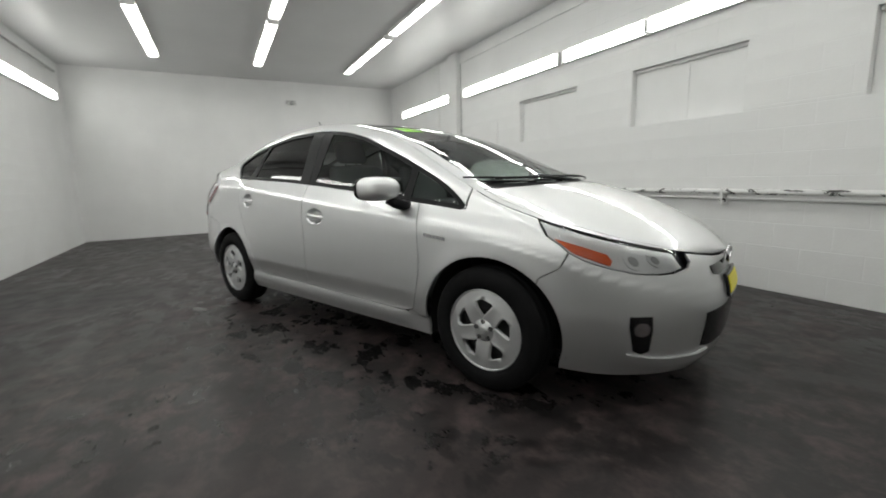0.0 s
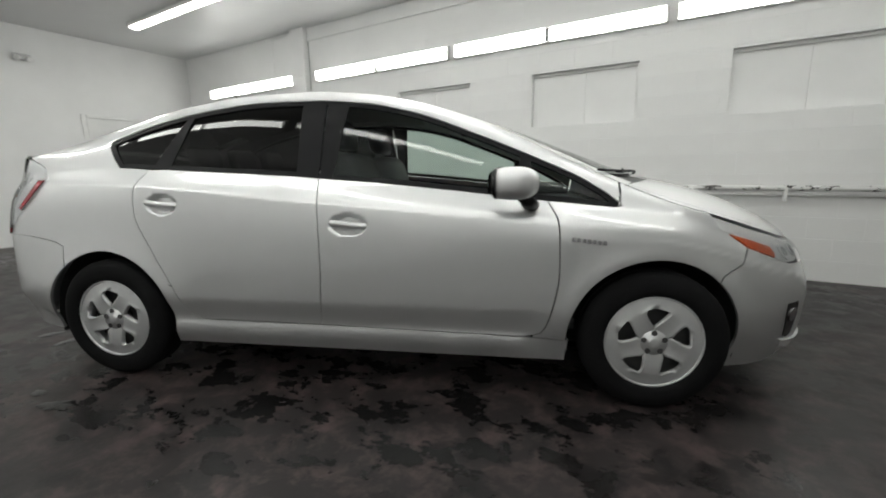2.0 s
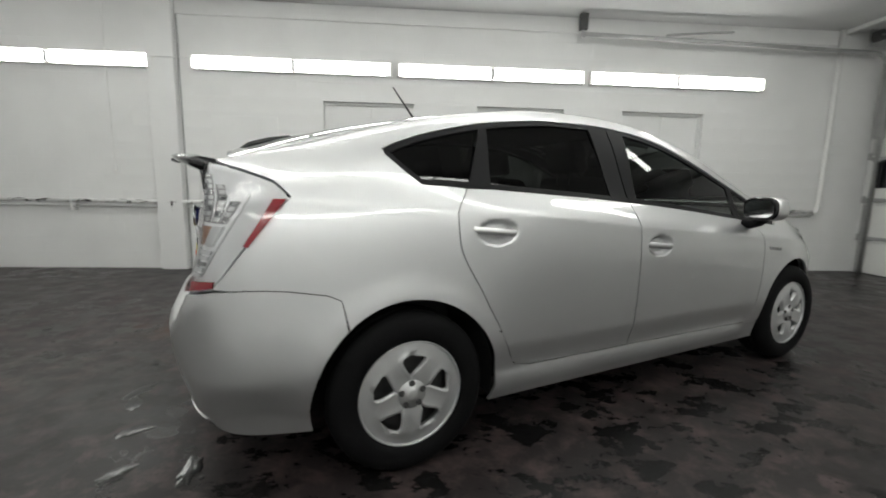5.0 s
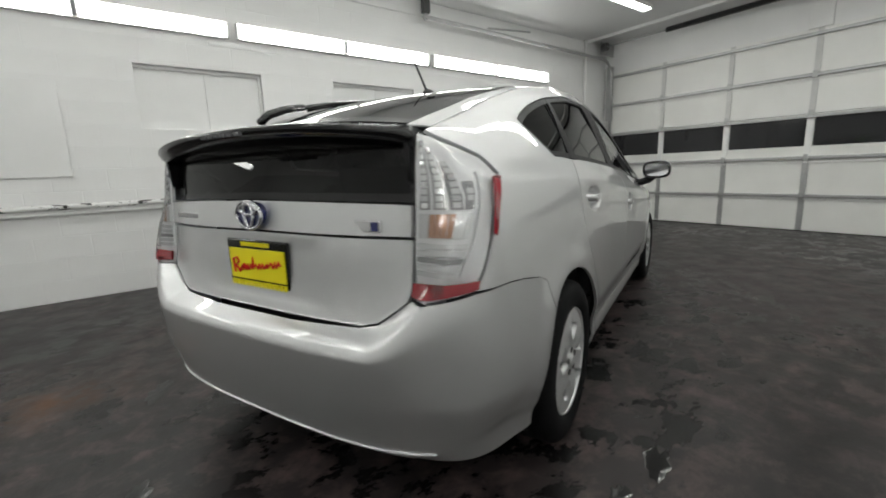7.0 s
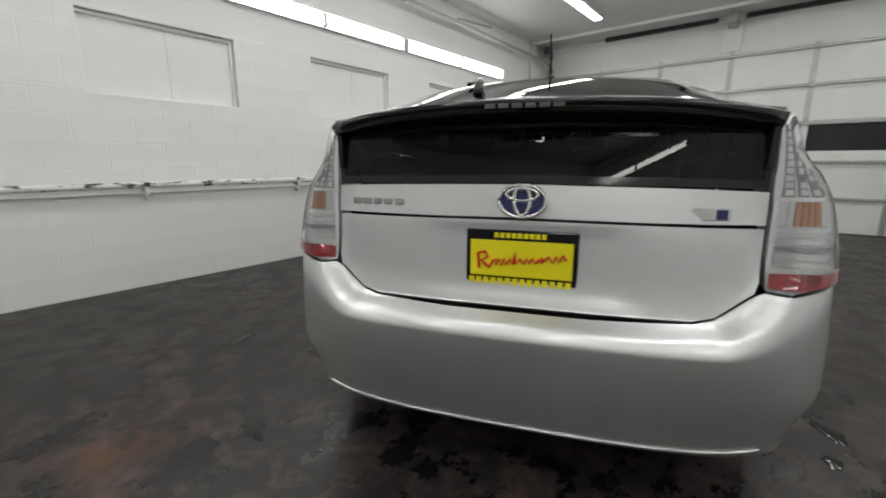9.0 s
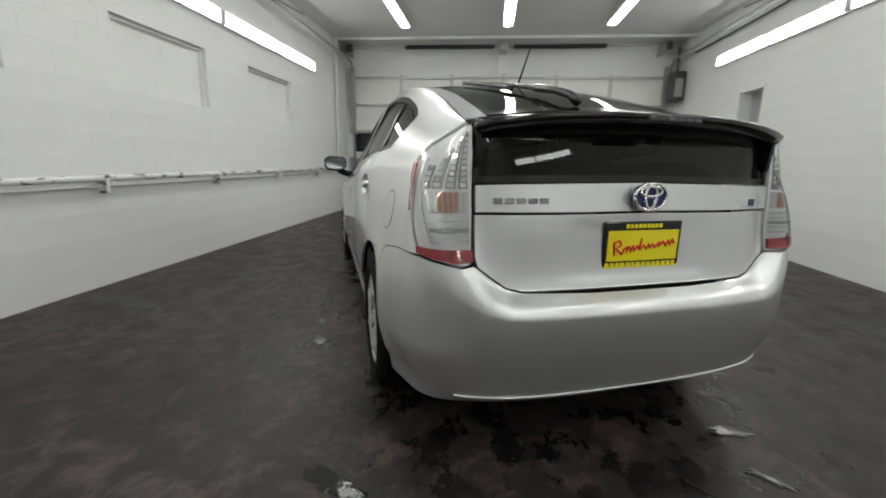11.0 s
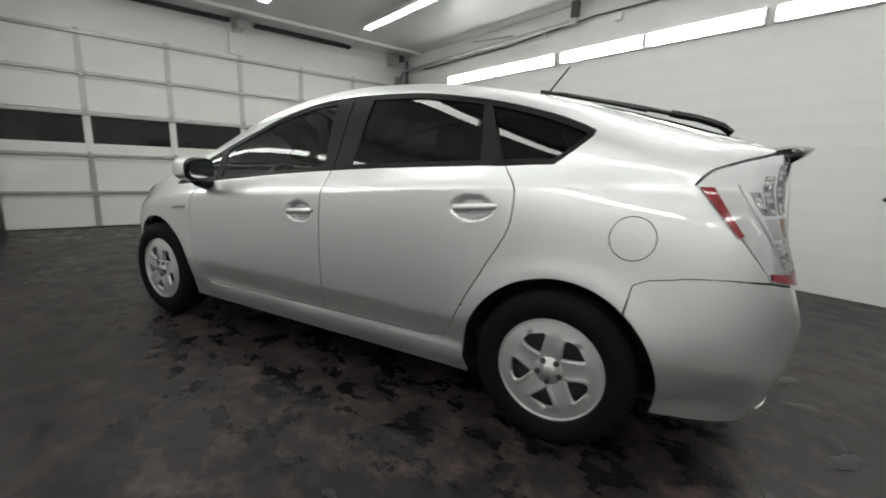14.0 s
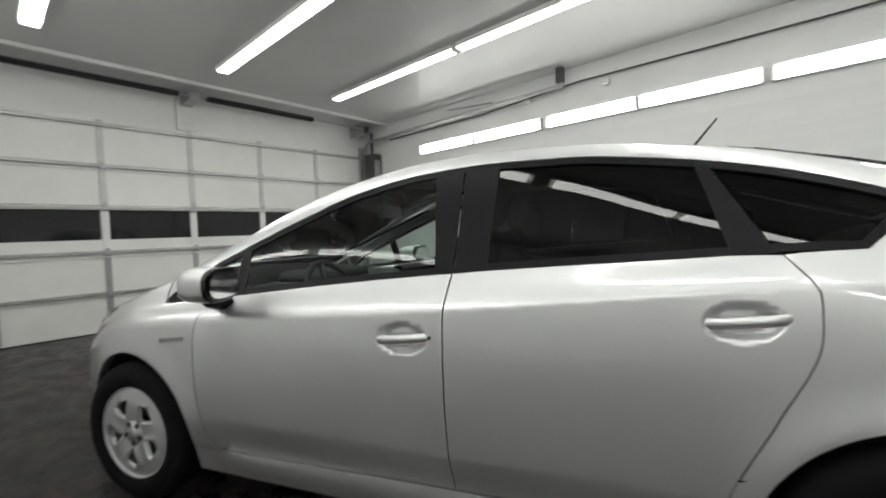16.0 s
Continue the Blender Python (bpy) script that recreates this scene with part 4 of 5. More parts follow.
# ---- the car: fittings ----
part("underbody", box((-0.55, -0.60, 0.19), (3.30, 0.60, 0.30), 0.03), MATT_BLACK, car, "black underbody")
part("cabin_floor", box((0.0, -0.70, 0.30), (2.55, 0.70, 0.36), 0.02), CABIN, car)
part("firewall", box((2.50, -0.68, 0.32), (2.58, 0.68, 0.90), 0.02), MATT_BLACK, car)
part("engine_block", box((2.60, -0.40, 0.28), (3.30, 0.40, 0.62), 0.05), MATT_BLACK, car)
part("load_floor", box((-0.55, -0.58, 0.30), (0.30, 0.58, 0.62), 0.03), CABIN, car)
patch("headliner", across(0.0, 1.44, 0.96), top, painted("headliner_cloth", (0.42, 0.42, 0.40), 0.9), car, cell=(0.12, 0.2), lift=-0.035, thick=0, gap=0)

for side in (1, -1):
    # door handles
    for hx, hz in HANDLES:
        (p, ), n = skin_points(flank, np.array([[float(sx(hx)), hz]]), -1, 0.0)
        y = float(p[1]) + 0.018
        bar = bmesh.new()
        pts = [(-0.118, -0.030), (-0.105, -0.016), (-0.07, -0.003), (0.0, 0.003), (0.06, 0.0), (0.10, -0.010), (0.118, -0.028)]
        rings = []
        for dx, dy in pts:
            tilt = -0.09 * dx
            half_h = 0.0145 if abs(dx) < 0.11 else 0.010
            rings.append([bar.verts.new((hx + dx, side * (y + 0.014 + dy + oy), hz + tilt + oz)) for oy, oz in ((-0.009, -half_h), (0.002, -half_h), (0.007, 0.0), (0.002, half_h), (-0.009, half_h))])
        for a, b in zip(rings, rings[1:]):
            for k in range(5):
                bar.faces.new((a[k], a[(k + 1) % 5], b[(k + 1) % 5], b[k]))
        bar.faces.new(rings[0])
        bar.faces.new(rings[-1])
        handle = part("door_handle", bar, PAINT, car, "body-coloured pull handle", smooth=True)
        if side > 0 and hx > 1:
            part("lock_cylinder", rod((hx - 0.10, y + 0.004, hz + 0.009), (hx - 0.10, y + 0.013, hz + 0.009), 0.007, 12), DARK_STEEL, handle)
    # mirrors
    bm = bmesh.new()
    bmesh.ops.create_uvsphere(bm, u_segments=28, v_segments=18, radius=1)
    for v in bm.verts:
        c = [math.copysign(abs(q) ** 0.72, q) for q in v.co]
        c[0] = max(c[0], -0.62)
        v.co = (2.088 + 0.098 * c[0] - 0.02 * c[1], side * (0.945 + 0.098 * c[1]), 1.013 + (0.065 + 0.006 * c[1]) * c[2])
    mirror = part("wing_mirror", bm, PAINT, car, "silver wing mirror with black foot", smooth=True)
    bm = bmesh.new()
    bmesh.ops.create_uvsphere(bm, u_segments=24, v_segments=12, radius=1)
    for v in bm.verts:
        c = [math.copysign(abs(q) ** 0.7, q) for q in v.co]
        v.co = (2.023 + 0.016 * c[0] - 0.02 * c[1], side * (0.945 + 0.098 * c[1]), 1.013 + 0.065 * c[2])
    part("mirror_bezel", bm, GLOSS_BLACK, mirror, smooth=True)
    bm = bmesh.new()
    rim_pts = [(math.copysign(abs(math.cos(a)) ** 0.7, math.cos(a)), math.copysign(abs(math.sin(a)) ** 0.7, math.sin(a))) for a in np.linspace(0, 2 * math.pi, 28, endpoint=False)]
    bm.faces.new([bm.verts.new((2.002 - 0.02 * a, side * (0.945 + 0.082 * a), 1.013 + 0.048 * b)) for a, b in rim_pts])
    part("mirror_glass", bm, CHROME, mirror)
    foot = tube([(2.15, side * 0.79, 0.915), (2.165, side * 0.83, 0.915), (2.15, side * 0.875, 0.935), (2.13, side * 0.91, 0.965)], 0.034, 10)
    for v in foot.verts:
        v.co.z = 0.92 + (v.co.z - 0.92) * 0.8
    part("mirror_foot", foot, TRIM_BLACK, mirror, smooth=True)
    # badge on the fender: unreadable chrome letters
    for k in range(7):
        x = 2.335 + 0.021 * k
        patch("badge_bar", [(float(sx(x)), 0.762 - 0.11 * (x - 2.335)), (float(sx(x + 0.016)), 0.760 - 0.11 * (x - 2.335)), (float(sx(x + 0.016)), 0.778 - 0.11 * (x - 2.335)), (float(sx(x)), 0.780 - 0.11 * (x - 2.335))], flank, DARK_CHROME, car, side=side, lift=0.003, gap=0, thick=0.003)
# fuel flap on the left side
ring = [(float(sx(-0.235)) + 0.078 * math.cos(a), 0.858 + 0.078 * math.sin(a)) for a in np.linspace(0, 2 * math.pi, 40, endpoint=False)]
# Black ring laid on the skin for the shade in the flap's groove.
band("fuel_flap_shade_ring", ring, 0.0035, flank, MATT_BLACK, car, lift=0.0012, thick=0, label="black ring for the shade in the fuel flap's round shut line")
patch("fuel_flap", [(float(sx(-0.235)) + 0.0735 * math.cos(a), 0.858 + 0.0735 * math.sin(a)) for a in np.linspace(0, 2 * math.pi, 40, endpoint=False)], flank, PAINT, car, lift=0.002, gap=0, thick=0.001)

# spoiler over the lower rear window
bm = bmesh.new()
rows = []
for k in range(25):
    y = -0.606 + 1.212 * k / 24
    w = abs(y) / 0.606
    front, z0 = -0.585 - 0.04 * (1 - w * w), 1.196 - 0.030 * w**2.3
    rear_x, z1 = -0.79 + 0.10 * w**3, 1.207 - 0.038 * w**2.5
    rows.append([bm.verts.new(c) for c in ((front, y, z0), (front - 0.08, y, z0 + 0.014), (rear_x + 0.02, y, z1 + 0.004), (rear_x, y, z1 - 0.004), (rear_x + 0.012, y, z1 - 0.020 - 0.004 * w), (front - 0.07, y, z0 - 0.040), (front - 0.03, y, z0 - 0.05))])
for a, b in zip(rows, rows[1:]):
    for k in range(7):
        bm.faces.new((a[k], a[(k + 1) % 7], b[(k + 1) % 7], b[k]))
bm.faces.new(rows[0])
bm.faces.new(rows[-1])
spoiler = part("rear_spoiler", bm, GLOSS_BLACK, tailgate, "glossy black rear spoiler", smooth=True)
for sgn in (1, -1):
    bm = bmesh.new()
    loop = [(-0.60, 1.160), (-0.67, 1.165), (-0.668, 1.14), (-0.663, 1.09), (-0.657, 1.04), (-0.64, 1.02), (-0.62, 1.05)]
    a = [bm.verts.new((x, sgn * 0.602, z)) for x, z in loop]
    b = [bm.verts.new((x, sgn * 0.588, z)) for x, z in loop]
    bm.faces.new(a)
    bm.faces.new(b[::-1])
    for k in range(len(loop)):
        bm.faces.new((a[k], a[(k + 1) % len(loop)], b[(k + 1) % len(loop)], b[k]))
    part("spoiler_fin", bm, GLOSS_BLACK, spoiler)
for k in range(6):
    y = -0.10 + 0.034 * k
    part("brake_light_cell", box((-0.800, y, 1.184), (-0.786, y + 0.026, 1.196), 0.002), DIM_CELL, spoiler)

# rear wiper on the sloping window
def on_top(a, w, up):
    (p, ), n = skin_points(top, np.array([[a, w]]), 1, up)
    return tuple(float(q) for q in p)


blade = part("rear_wiper", tube([on_top(-0.46 + 0.64 * f, 0.30 + 0.30 * f, 0.014 + 0.018 * (1 - f) ** 2) for f in np.linspace(0, 1, 14)], 0.010, 8), GLOSS_BLACK, tailgate, "black rear wiper arm", smooth=True)
part("wiper_pivot", tube([on_top(-0.50, 0.29, 0.012), on_top(-0.46, 0.30, 0.03), on_top(-0.38, 0.33, 0.032), on_top(-0.28, 0.38, 0.024)], 0.016, 10), GLOSS_BLACK, blade, smooth=True)
part("wiper_blade", tube([on_top(-0.20 + 0.46 * f, 0.50 + 0.12 * f, 0.012) for f in np.linspace(0, 1, 10)], 0.009, 6), GLOSS_BLACK, blade, smooth=True)
# windscreen wipers
for w0, w1 in ((0.55, -0.18), (-0.05, -0.78)):
    wiper = part("wiper_arm", tube([on_top(2.53 - 0.06 * f, w0 + (w1 - w0) * f, 0.008 + 0.010 * math.sin(3 * f)) for f in np.linspace(0, 1, 10)], 0.007, 6), TRIM_BLACK, car, "black windscreen wiper", smooth=True)
    part("wiper_blade", tube([on_top(2.49 - 0.04 * f, w0 - 0.15 + (w1 - w0 - 0.05) * f, 0.010) for f in np.linspace(0, 1, 10)], 0.006, 6), TRIM_BLACK, wiper, smooth=True)
# aerial
aerial = part("aerial", rod((0.345, 0, 1.475), (0.225, 0, 1.625), 0.006, 8, 0.004), BLACK, car, "short black roof aerial")
bm = bmesh.new()
bmesh.ops.create_uvsphere(bm, u_segments=16, v_segments=8, radius=1, matrix=Matrix.Translation((0.37, 0, 1.455)) @ Matrix.Diagonal((0.05, 0.022, 0.028, 1)))
part("aerial_base", bm, BLACK, aerial, smooth=True)

# sticker on the screen
patch("year_sticker", [(1.60, -0.66), (1.60, -0.40), (1.73, -0.39), (1.73, -0.67)], top, LIME, car, lift=-0.002, gap=0, thick=0, label="lime green year sticker on the windscreen")
for k in range(4):
    patch("sticker_bar", [(1.63, -0.635 + 0.06 * k), (1.63, -0.62 + 0.06 * k), (1.70, -0.62 + 0.06 * k), (1.70, -0.635 + 0.06 * k)], top, TRIM_BLACK, car, lift=-0.001, gap=0, thick=0)

# number plate, emblem and badges on the tailgate
PX = -0.722
plate = part("plate_frame", box((PX, -0.158, 0.697), (PX + 0.012, 0.158, 0.862), 0.004), GLOSS_BLACK, car, "black frame with a yellow dealer plate")
part("plate_field", box((PX - 0.004, -0.144, 0.727), (PX, 0.144, 0.832), 0.001), YELLOW, plate, "yellow plate with red script")
script = [(0.122, 0.02), (0.118, -0.024), (0.121, 0.022), (0.10, 0.026), (0.092, 0.010), (0.112, 0.0), (0.088, -0.022), (0.078, -0.004), (0.066, 0.004), (0.070, -0.016), (0.058, 0.002), (0.054, -0.016), (0.044, 0.003), (0.040, -0.014), (0.026, 0.002), (0.020, -0.012), (0.012, 0.024), (0.014, -0.012), (0.0, 0.003), (-0.010, -0.012), (-0.02, 0.004), (-0.024, -0.010), (-0.036, 0.004), (-0.042, -0.010), (-0.064, 0.006), (-0.058, -0.008), (-0.08, 0.008), (-0.09, -0.008), (-0.10, 0.010), (-0.106, -0.006), (-0.118, 0.012), (-0.126, -0.002)]
line = tube([(PX - 0.0055, y, 0.779 + z - 0.06 * y) for y, z in script], 0.0042, 6)
part("red_script", line, INK_RED, plate, "red script strokes")
for count, z0, h, y0, y1 in ((14, 0.702, 0.019, 0.148, -0.148), (9, 0.840, 0.014, 0.075, -0.075)):
    for k in range(count):
        a = y0 + (y1 - y0) * k / count
        part("letter_bar", box((PX - 0.003, a - (y0 - y1) / count * 0.72, z0), (PX, a, z0 + h), 0.0), YELLOW, plate)
EX = -0.728
oval = lambda ry, rz, n=36: [(ry * math.cos(a), rz * math.sin(a)) for a in np.linspace(0, 2 * math.pi, n, endpoint=False)]
bm = bmesh.new()
face = [bm.verts.new((EX, y, 0.946 + z)) for y, z in oval(0.060, 0.042)]
bm.faces.new(face)
bmesh.ops.extrude_face_region(bm, geom=bm.faces[:])
for v in face:
    v.co.x += 0.03
emblem = part("emblem", bm, BLUE, tailgate, "oval blue and chrome emblem")
for ry, rz, cy, cz in ((0.064, 0.045, 0, 0), (0.022, 0.040, 0, 0.001), (0.042, 0.017, 0, 0.018)):
    pts = [(EX - 0.004, cy + y, 0.946 + cz + z) for y, z in oval(ry, rz, 32)]
    part("emblem_ring", tube(pts + pts[:1], 0.0058, 8), CHROME, emblem, smooth=True)
for k in range(5):
    y = 0.545 - 0.038 * k
    (p, ), n = skin_points(flank, np.array([[float(sr(y)), 0.93]]), -1, 0.006)
    part("badge_letter", box((float(p[0]) - 0.004, y - 0.031, 0.921), (float(p[0]) + 0.004, y, 0.940), 0.002), DARK_CHROME, tailgate)
(p, ), n = skin_points(flank, np.array([[float(sr(-0.47)), 0.92]]), -1, 0.006)
part("model_badge", box((float(p[0]) - 0.004, -0.515, 0.905), (float(p[0]) + 0.006, -0.425, 0.938), 0.002), CHROME, tailgate, "chrome and blue model badge")
part("badge_field", box((float(p[0]) - 0.006, -0.508, 0.909), (float(p[0]) - 0.002, -0.482, 0.934), 0.001), BLUE, tailgate)

# front plate and emblem
patch("front_plate", [(float(sf(y)), z) for y, z in ((0.15, 0.47), (-0.15, 0.47), (-0.15, 0.575), (0.15, 0.575))], flank, GLOSS_BLACK, nose_panel, lift=0.018, gap=0, thick=0.015, label="black plate frame with yellow dealer plate")
patch("front_plate_field", [(float(sf(y)), z) for y, z in ((0.135, 0.485), (-0.135, 0.485), (-0.135, 0.56), (0.135, 0.56))], flank, YELLOW, nose_panel, lift=0.021, gap=0, thick=0.004)
nose_tip = on_top(3.575, 0.0, 0.004)
pts = [(nose_tip[0] + 0.008 - 0.006 * z, y, nose_tip[2] - 0.012 + z) for y, z in oval(0.06, 0.04, 28)]
part("front_emblem", tube(pts + pts[:1], 0.007, 8), CHROME, nose_panel, "oval chrome emblem", smooth=True)


# ---- the car: cabin ----
def soft_box(lo, hi, r=0.04, lean=0.0):
    """A padded block, its top leaning back."""
    bm = add_box(bmesh.new(), lo, hi)
    bmesh.ops.bevel(bm, geom=bm.edges[:], offset=r, segments=3, affect="EDGES", profile=0.5)
    for v in bm.verts:
        v.co.x -= lean * (v.co.z - lo[2])
    return bm


for y in (0.36, -0.36):
    seat = part("front_seat", soft_box((1.30, y - 0.25, 0.45), (1.80, y + 0.25, 0.63), 0.06), FABRIC, car, "dark grey fabric front seat", smooth=True)
    part("seat_back", soft_box((1.30, y - 0.24, 0.58), (1.44, y + 0.24, 1.17), 0.06, 0.32), FABRIC, seat, smooth=True)
    part("head_rest", soft_box((1.10, y - 0.13, 1.19), (1.20, y + 0.13, 1.36), 0.04, 0.2), FABRIC, seat, smooth=True)
    for dy in (-0.05, 0.05):
        part("head_rest_post", rod((1.13, y + dy, 1.12), (1.13, y + dy, 1.21), 0.007), CHROME, seat)
bench = part("rear_seat", soft_box((0.40, -0.62, 0.45), (0.88, 0.62, 0.62), 0.06), FABRIC, car, "dark grey fabric rear bench", smooth=True)
part("seat_back", soft_box((0.42, -0.61, 0.58), (0.55, 0.61, 1.10), 0.05, 0.35), FABRIC, bench, smooth=True)
for y in (0.36, 0.0, -0.36):
    part("head_rest", soft_box((0.24, y - 0.11, 1.09), (0.32, y + 0.11, 1.22), 0.03, 0.15), FABRIC, bench, smooth=True)
dash = part("dashboard", soft_box((2.05, -0.66, 0.62), (2.52, 0.66, 0.93), 0.07, 0.1), CABIN, car, "dark grey dashboard", smooth=True)
part("instrument_hood", soft_box((2.08, -0.25, 0.90), (2.40, 0.25, 0.985), 0.04), CABIN, dash, smooth=True)
part("centre_console", soft_box((1.35, -0.11, 0.4), (2.10, 0.11, 0.68), 0.05), CABIN, dash, smooth=True)
centre, tilt = Vector((1.93, 0.36, 0.88)), Matrix.Rotation(radians(-62), 3, "Y")
circle = [centre + tilt @ Vector((0.185 * math.cos(a), 0.185 * math.sin(a), 0)) for a in np.linspace(0, 2 * math.pi, 33)]
wheel_rim = part("steering_wheel", tube(circle, 0.015, 8), CABIN, car, "dark steering wheel", smooth=True)
for a in (0, math.pi, -math.pi / 2 + 3.14159):
    part("wheel_spoke", tube([centre + tilt @ Vector((0, 0, -0.02)), centre + tilt @ Vector((0.18 * math.sin(a), 0.18 * math.cos(a), 0))], 0.016, 6), CABIN, wheel_rim, smooth=True)
part("airbag_pad", rod(centre + tilt @ Vector((0, 0, -0.04)), centre + tilt @ Vector((0, 0, 0.015)), 0.075, 20, 0.06), CABIN, wheel_rim, smooth=True)
mirror_in = part("rear_view_mirror", soft_box((1.78, -0.12, 1.265), (1.815, 0.12, 1.33), 0.015), BLACK, car, "black rear-view mirror", smooth=True)
part("mirror_stem", rod((1.80, 0, 1.32), (1.84, 0, 1.36), 0.012), BLACK, mirror_in)


# ---- garage door ----
DX = X1 - 0.03
door = empty("garage_door", pose(0, 0, 0), "white sectional garage door with dark window row, closed", "garage door")
SECTIONS = [(0.012, 0.512), (0.518, 1.05), (1.056, 1.655), (1.661, 2.17), (2.176, 2.775)]
STILES = [3.14, 2.06, 1.02, -0.02, -1.06, -2.10, -3.10]
for n, (z0, z1) in enumerate(SECTIONS):
    if n == 2:
        bm = bmesh.new()
        holes = [(STILES[k + 1] + 0.045, 1.215, STILES[k] - 0.045, 1.632) for k in range(6)]
        wall_mesh((DX, DOOR_Y[0], z0), (DX + 0.04, DOOR_Y[1], z1), holes, "y", bm)
        section = part("door_section", bm, DOOR_PAINT, door)
        for y0, h0, y1, h1 in holes:
            part("pane", box((DX + 0.018, y0 - 0.004, h0 - 0.004), (DX + 0.024, y1 + 0.004, h1 + 0.004)), NIGHT, section, "dark night window pane")
    else:
        section = part("door_section", box((DX, DOOR_Y[0], z0), (DX + 0.04, DOOR_Y[1], z1), 0.004), DOOR_PAINT, door)
    for y in STILES:
        part("stile", box((DX - 0.014, y - 0.035, z0 + 0.004), (DX - 0.001, y + 0.035, z1 - 0.004), 0.003), STEEL if n < 2 else TRIM if n == 2 else PALE_STEEL, section)
for z in (0.515, 1.053, 1.62, 2.173, 2.70):
    part("strut", box((DX - 0.052, DOOR_Y[0] + 0.02, z - 0.022), (DX - 0.016, DOOR_Y[1] - 0.02, z + 0.022), 0.006), STEEL, door, "galvanised stiffening rail")
for z in (0.99, 0.47, 2.12):
    part("ledge", box((DX - 0.022, DOOR_Y[0] + 0.02, z - 0.010), (DX - 0.0145, DOOR_Y[1] - 0.02, z + 0.010), 0.002), TRIM, door)
for z in (0.515, 1.053, 1.655, 2.173):
    for y in STILES:
        part("hinge", box((DX - 0.062, y - 0.028, z - 0.05), (DX - 0.0535, y + 0.028, z + 0.05), 0.004), STEEL, door)
part("bottom_seal", box((DX - 0.004, DOOR_Y[0], 0.0), (DX + 0.045, DOOR_Y[1], 0.011)), BLACK, door)

# spring shaft and lift gear over the door
shaft = empty("torsion_spring_shaft", pose(6.6, 0, 3.20), "steel spring shaft with two black torsion springs", "garage door gear")
part("shaft", rod((0, 3.05, 0), (0, -3.02, 0), 0.013), STEEL, shaft)
for y0, y1 in ((0.18, 1.90), (-1.88, -0.18)):
    turns = 54
    coil = [(0.034 * math.cos(a), y0 + (y1 - y0) * a / (2 * math.pi * turns), 0.034 * math.sin(a)) for a in np.linspace(0, 2 * math.pi * turns, turns * 10)]
    part("spring", tube(coil, 0.012, 5), BLACK, shaft, "black torsion spring", smooth=True)
    part("spring_core", rod((0, y0, 0), (0, y1, 0), 0.026, 10), BLACK, shaft)
part("centre_bracket", box((-0.045, -0.07, -0.07), (X1 - 6.6, 0.07, 0.06), 0.006), STEEL, shaft)
part("bracket_board", box((X1 - 6.6 - 0.04, -0.13, -0.42), (X1 - 6.6, 0.13, 0.10), 0.004), TRIM, shaft)
for y in (3.02, -2.98):
    part("cable_drum", rod((0, y - 0.05, 0), (0, y + 0.05, 0), 0.07, 20), DARK_STEEL, shaft)
    part("end_plate", box((-0.06, y + 0.055, -0.12), (X1 - 6.6, y + 0.063, 0.10)), STEEL, shaft)
for y in (3.06, -3.16):
    bend = [(6.60 + 0.30 * math.cos(a), y, 2.70 + 0.30 * math.sin(a)) for a in np.linspace(0, math.pi / 2, 8)]
    rail = empty("door_track", pose(0, 0, 0), "galvanised garage door track, bent along the ceiling", "door track", "door tracks")
    part("rail", tube([(6.90, y, 0.0)] + bend + [(2.57, y, 3.06)], 0.027, 8), STEEL, rail, smooth=True)
    part("flag_angle", box((6.88, y - 0.03, 1.9), (6.93, y + 0.09, 2.9), 0.003), STEEL, rail)
    part("hanger", box((2.58, y - 0.02, 3.02), (2.62, y + 0.02, Z1), 0.003), STEEL, rail)
    part("hanger", box((2.55, y - 0.04, 3.10), (2.65, y + 0.04, Z1 - 0.02), 0.01), DARK_STEEL, rail)
    part("brace", tube([(3.7, y, 3.09), (4.6, y, 3.17)], 0.014, 6), STEEL, rail)
    for z in (0.5, 1.05, 1.6, 2.2):
        part("track_clip", box((6.90, y - 0.05, z - 0.03), (X1, y + 0.05, z + 0.03), 0.003), STEEL, rail)
opener = empty("door_opener", pose(6.66, -3.2, 2.5), "dark wall-mounted garage door opener", "door opener")
part("motor_box", box((-0.14, -0.13, -0.27), (0.13, 0.10, 0.25), 0.03), DARK_STEEL, opener)
part("cover", box((-0.155, -0.08, -0.20), (-0.135, 0.06, 0.12), 0.008), STEEL, opener)
part("drive_chain", box((-0.02, -0.02, 0.25), (0.02, 0.02, 0.68)), DARK_STEEL, opener)
beam = tagged(part("ceiling_trim", box((6.30, Y0, Z1 - 0.05), (6.36, Y1, Z1 - 0.002), 0.004), TRIM), "white angle trim across the ceiling", "trim", kind="structure")

# ---- the window wall ----
for n, (x0, z0, x1, z1) in enumerate(WINDOWS):
    window = empty(f"window_{n + 1}", pose(0, 0, 0), "blocked-up window painted white over boards", "window", kind="structure")
    mid = x0 + (x1 - x0) * 0.52
    for a, b in ((x0, mid - 0.0005), (mid + 0.0005, x1)):
        part("board", box((a + 0.0005, Y1 + 0.075, z0 + 0.002), (b - 0.0005, Y1 + 0.095, z1 - 0.002), 0.0015), WALL, window)
    part("frame_head", box((x0 + 0.004, Y1 + 0.045, z1 - 0.032), (x1 - 0.004, Y1 + 0.0745, z1 - 0.004), 0.003), TRIM, window)
    part("frame_jamb", box((x1 - 0.03, Y1 + 0.045, z0 + 0.004), (x1 - 0.004, Y1 + 0.0745, z1 - 0.034), 0.003), TRIM, window)
    part("closing_board", box((x0 - 0.05, Y1 + THICK, z0 - 0.05), (x1 + 0.05, Y1 + THICK + 0.03, z1 + 0.05)), WALL, window)
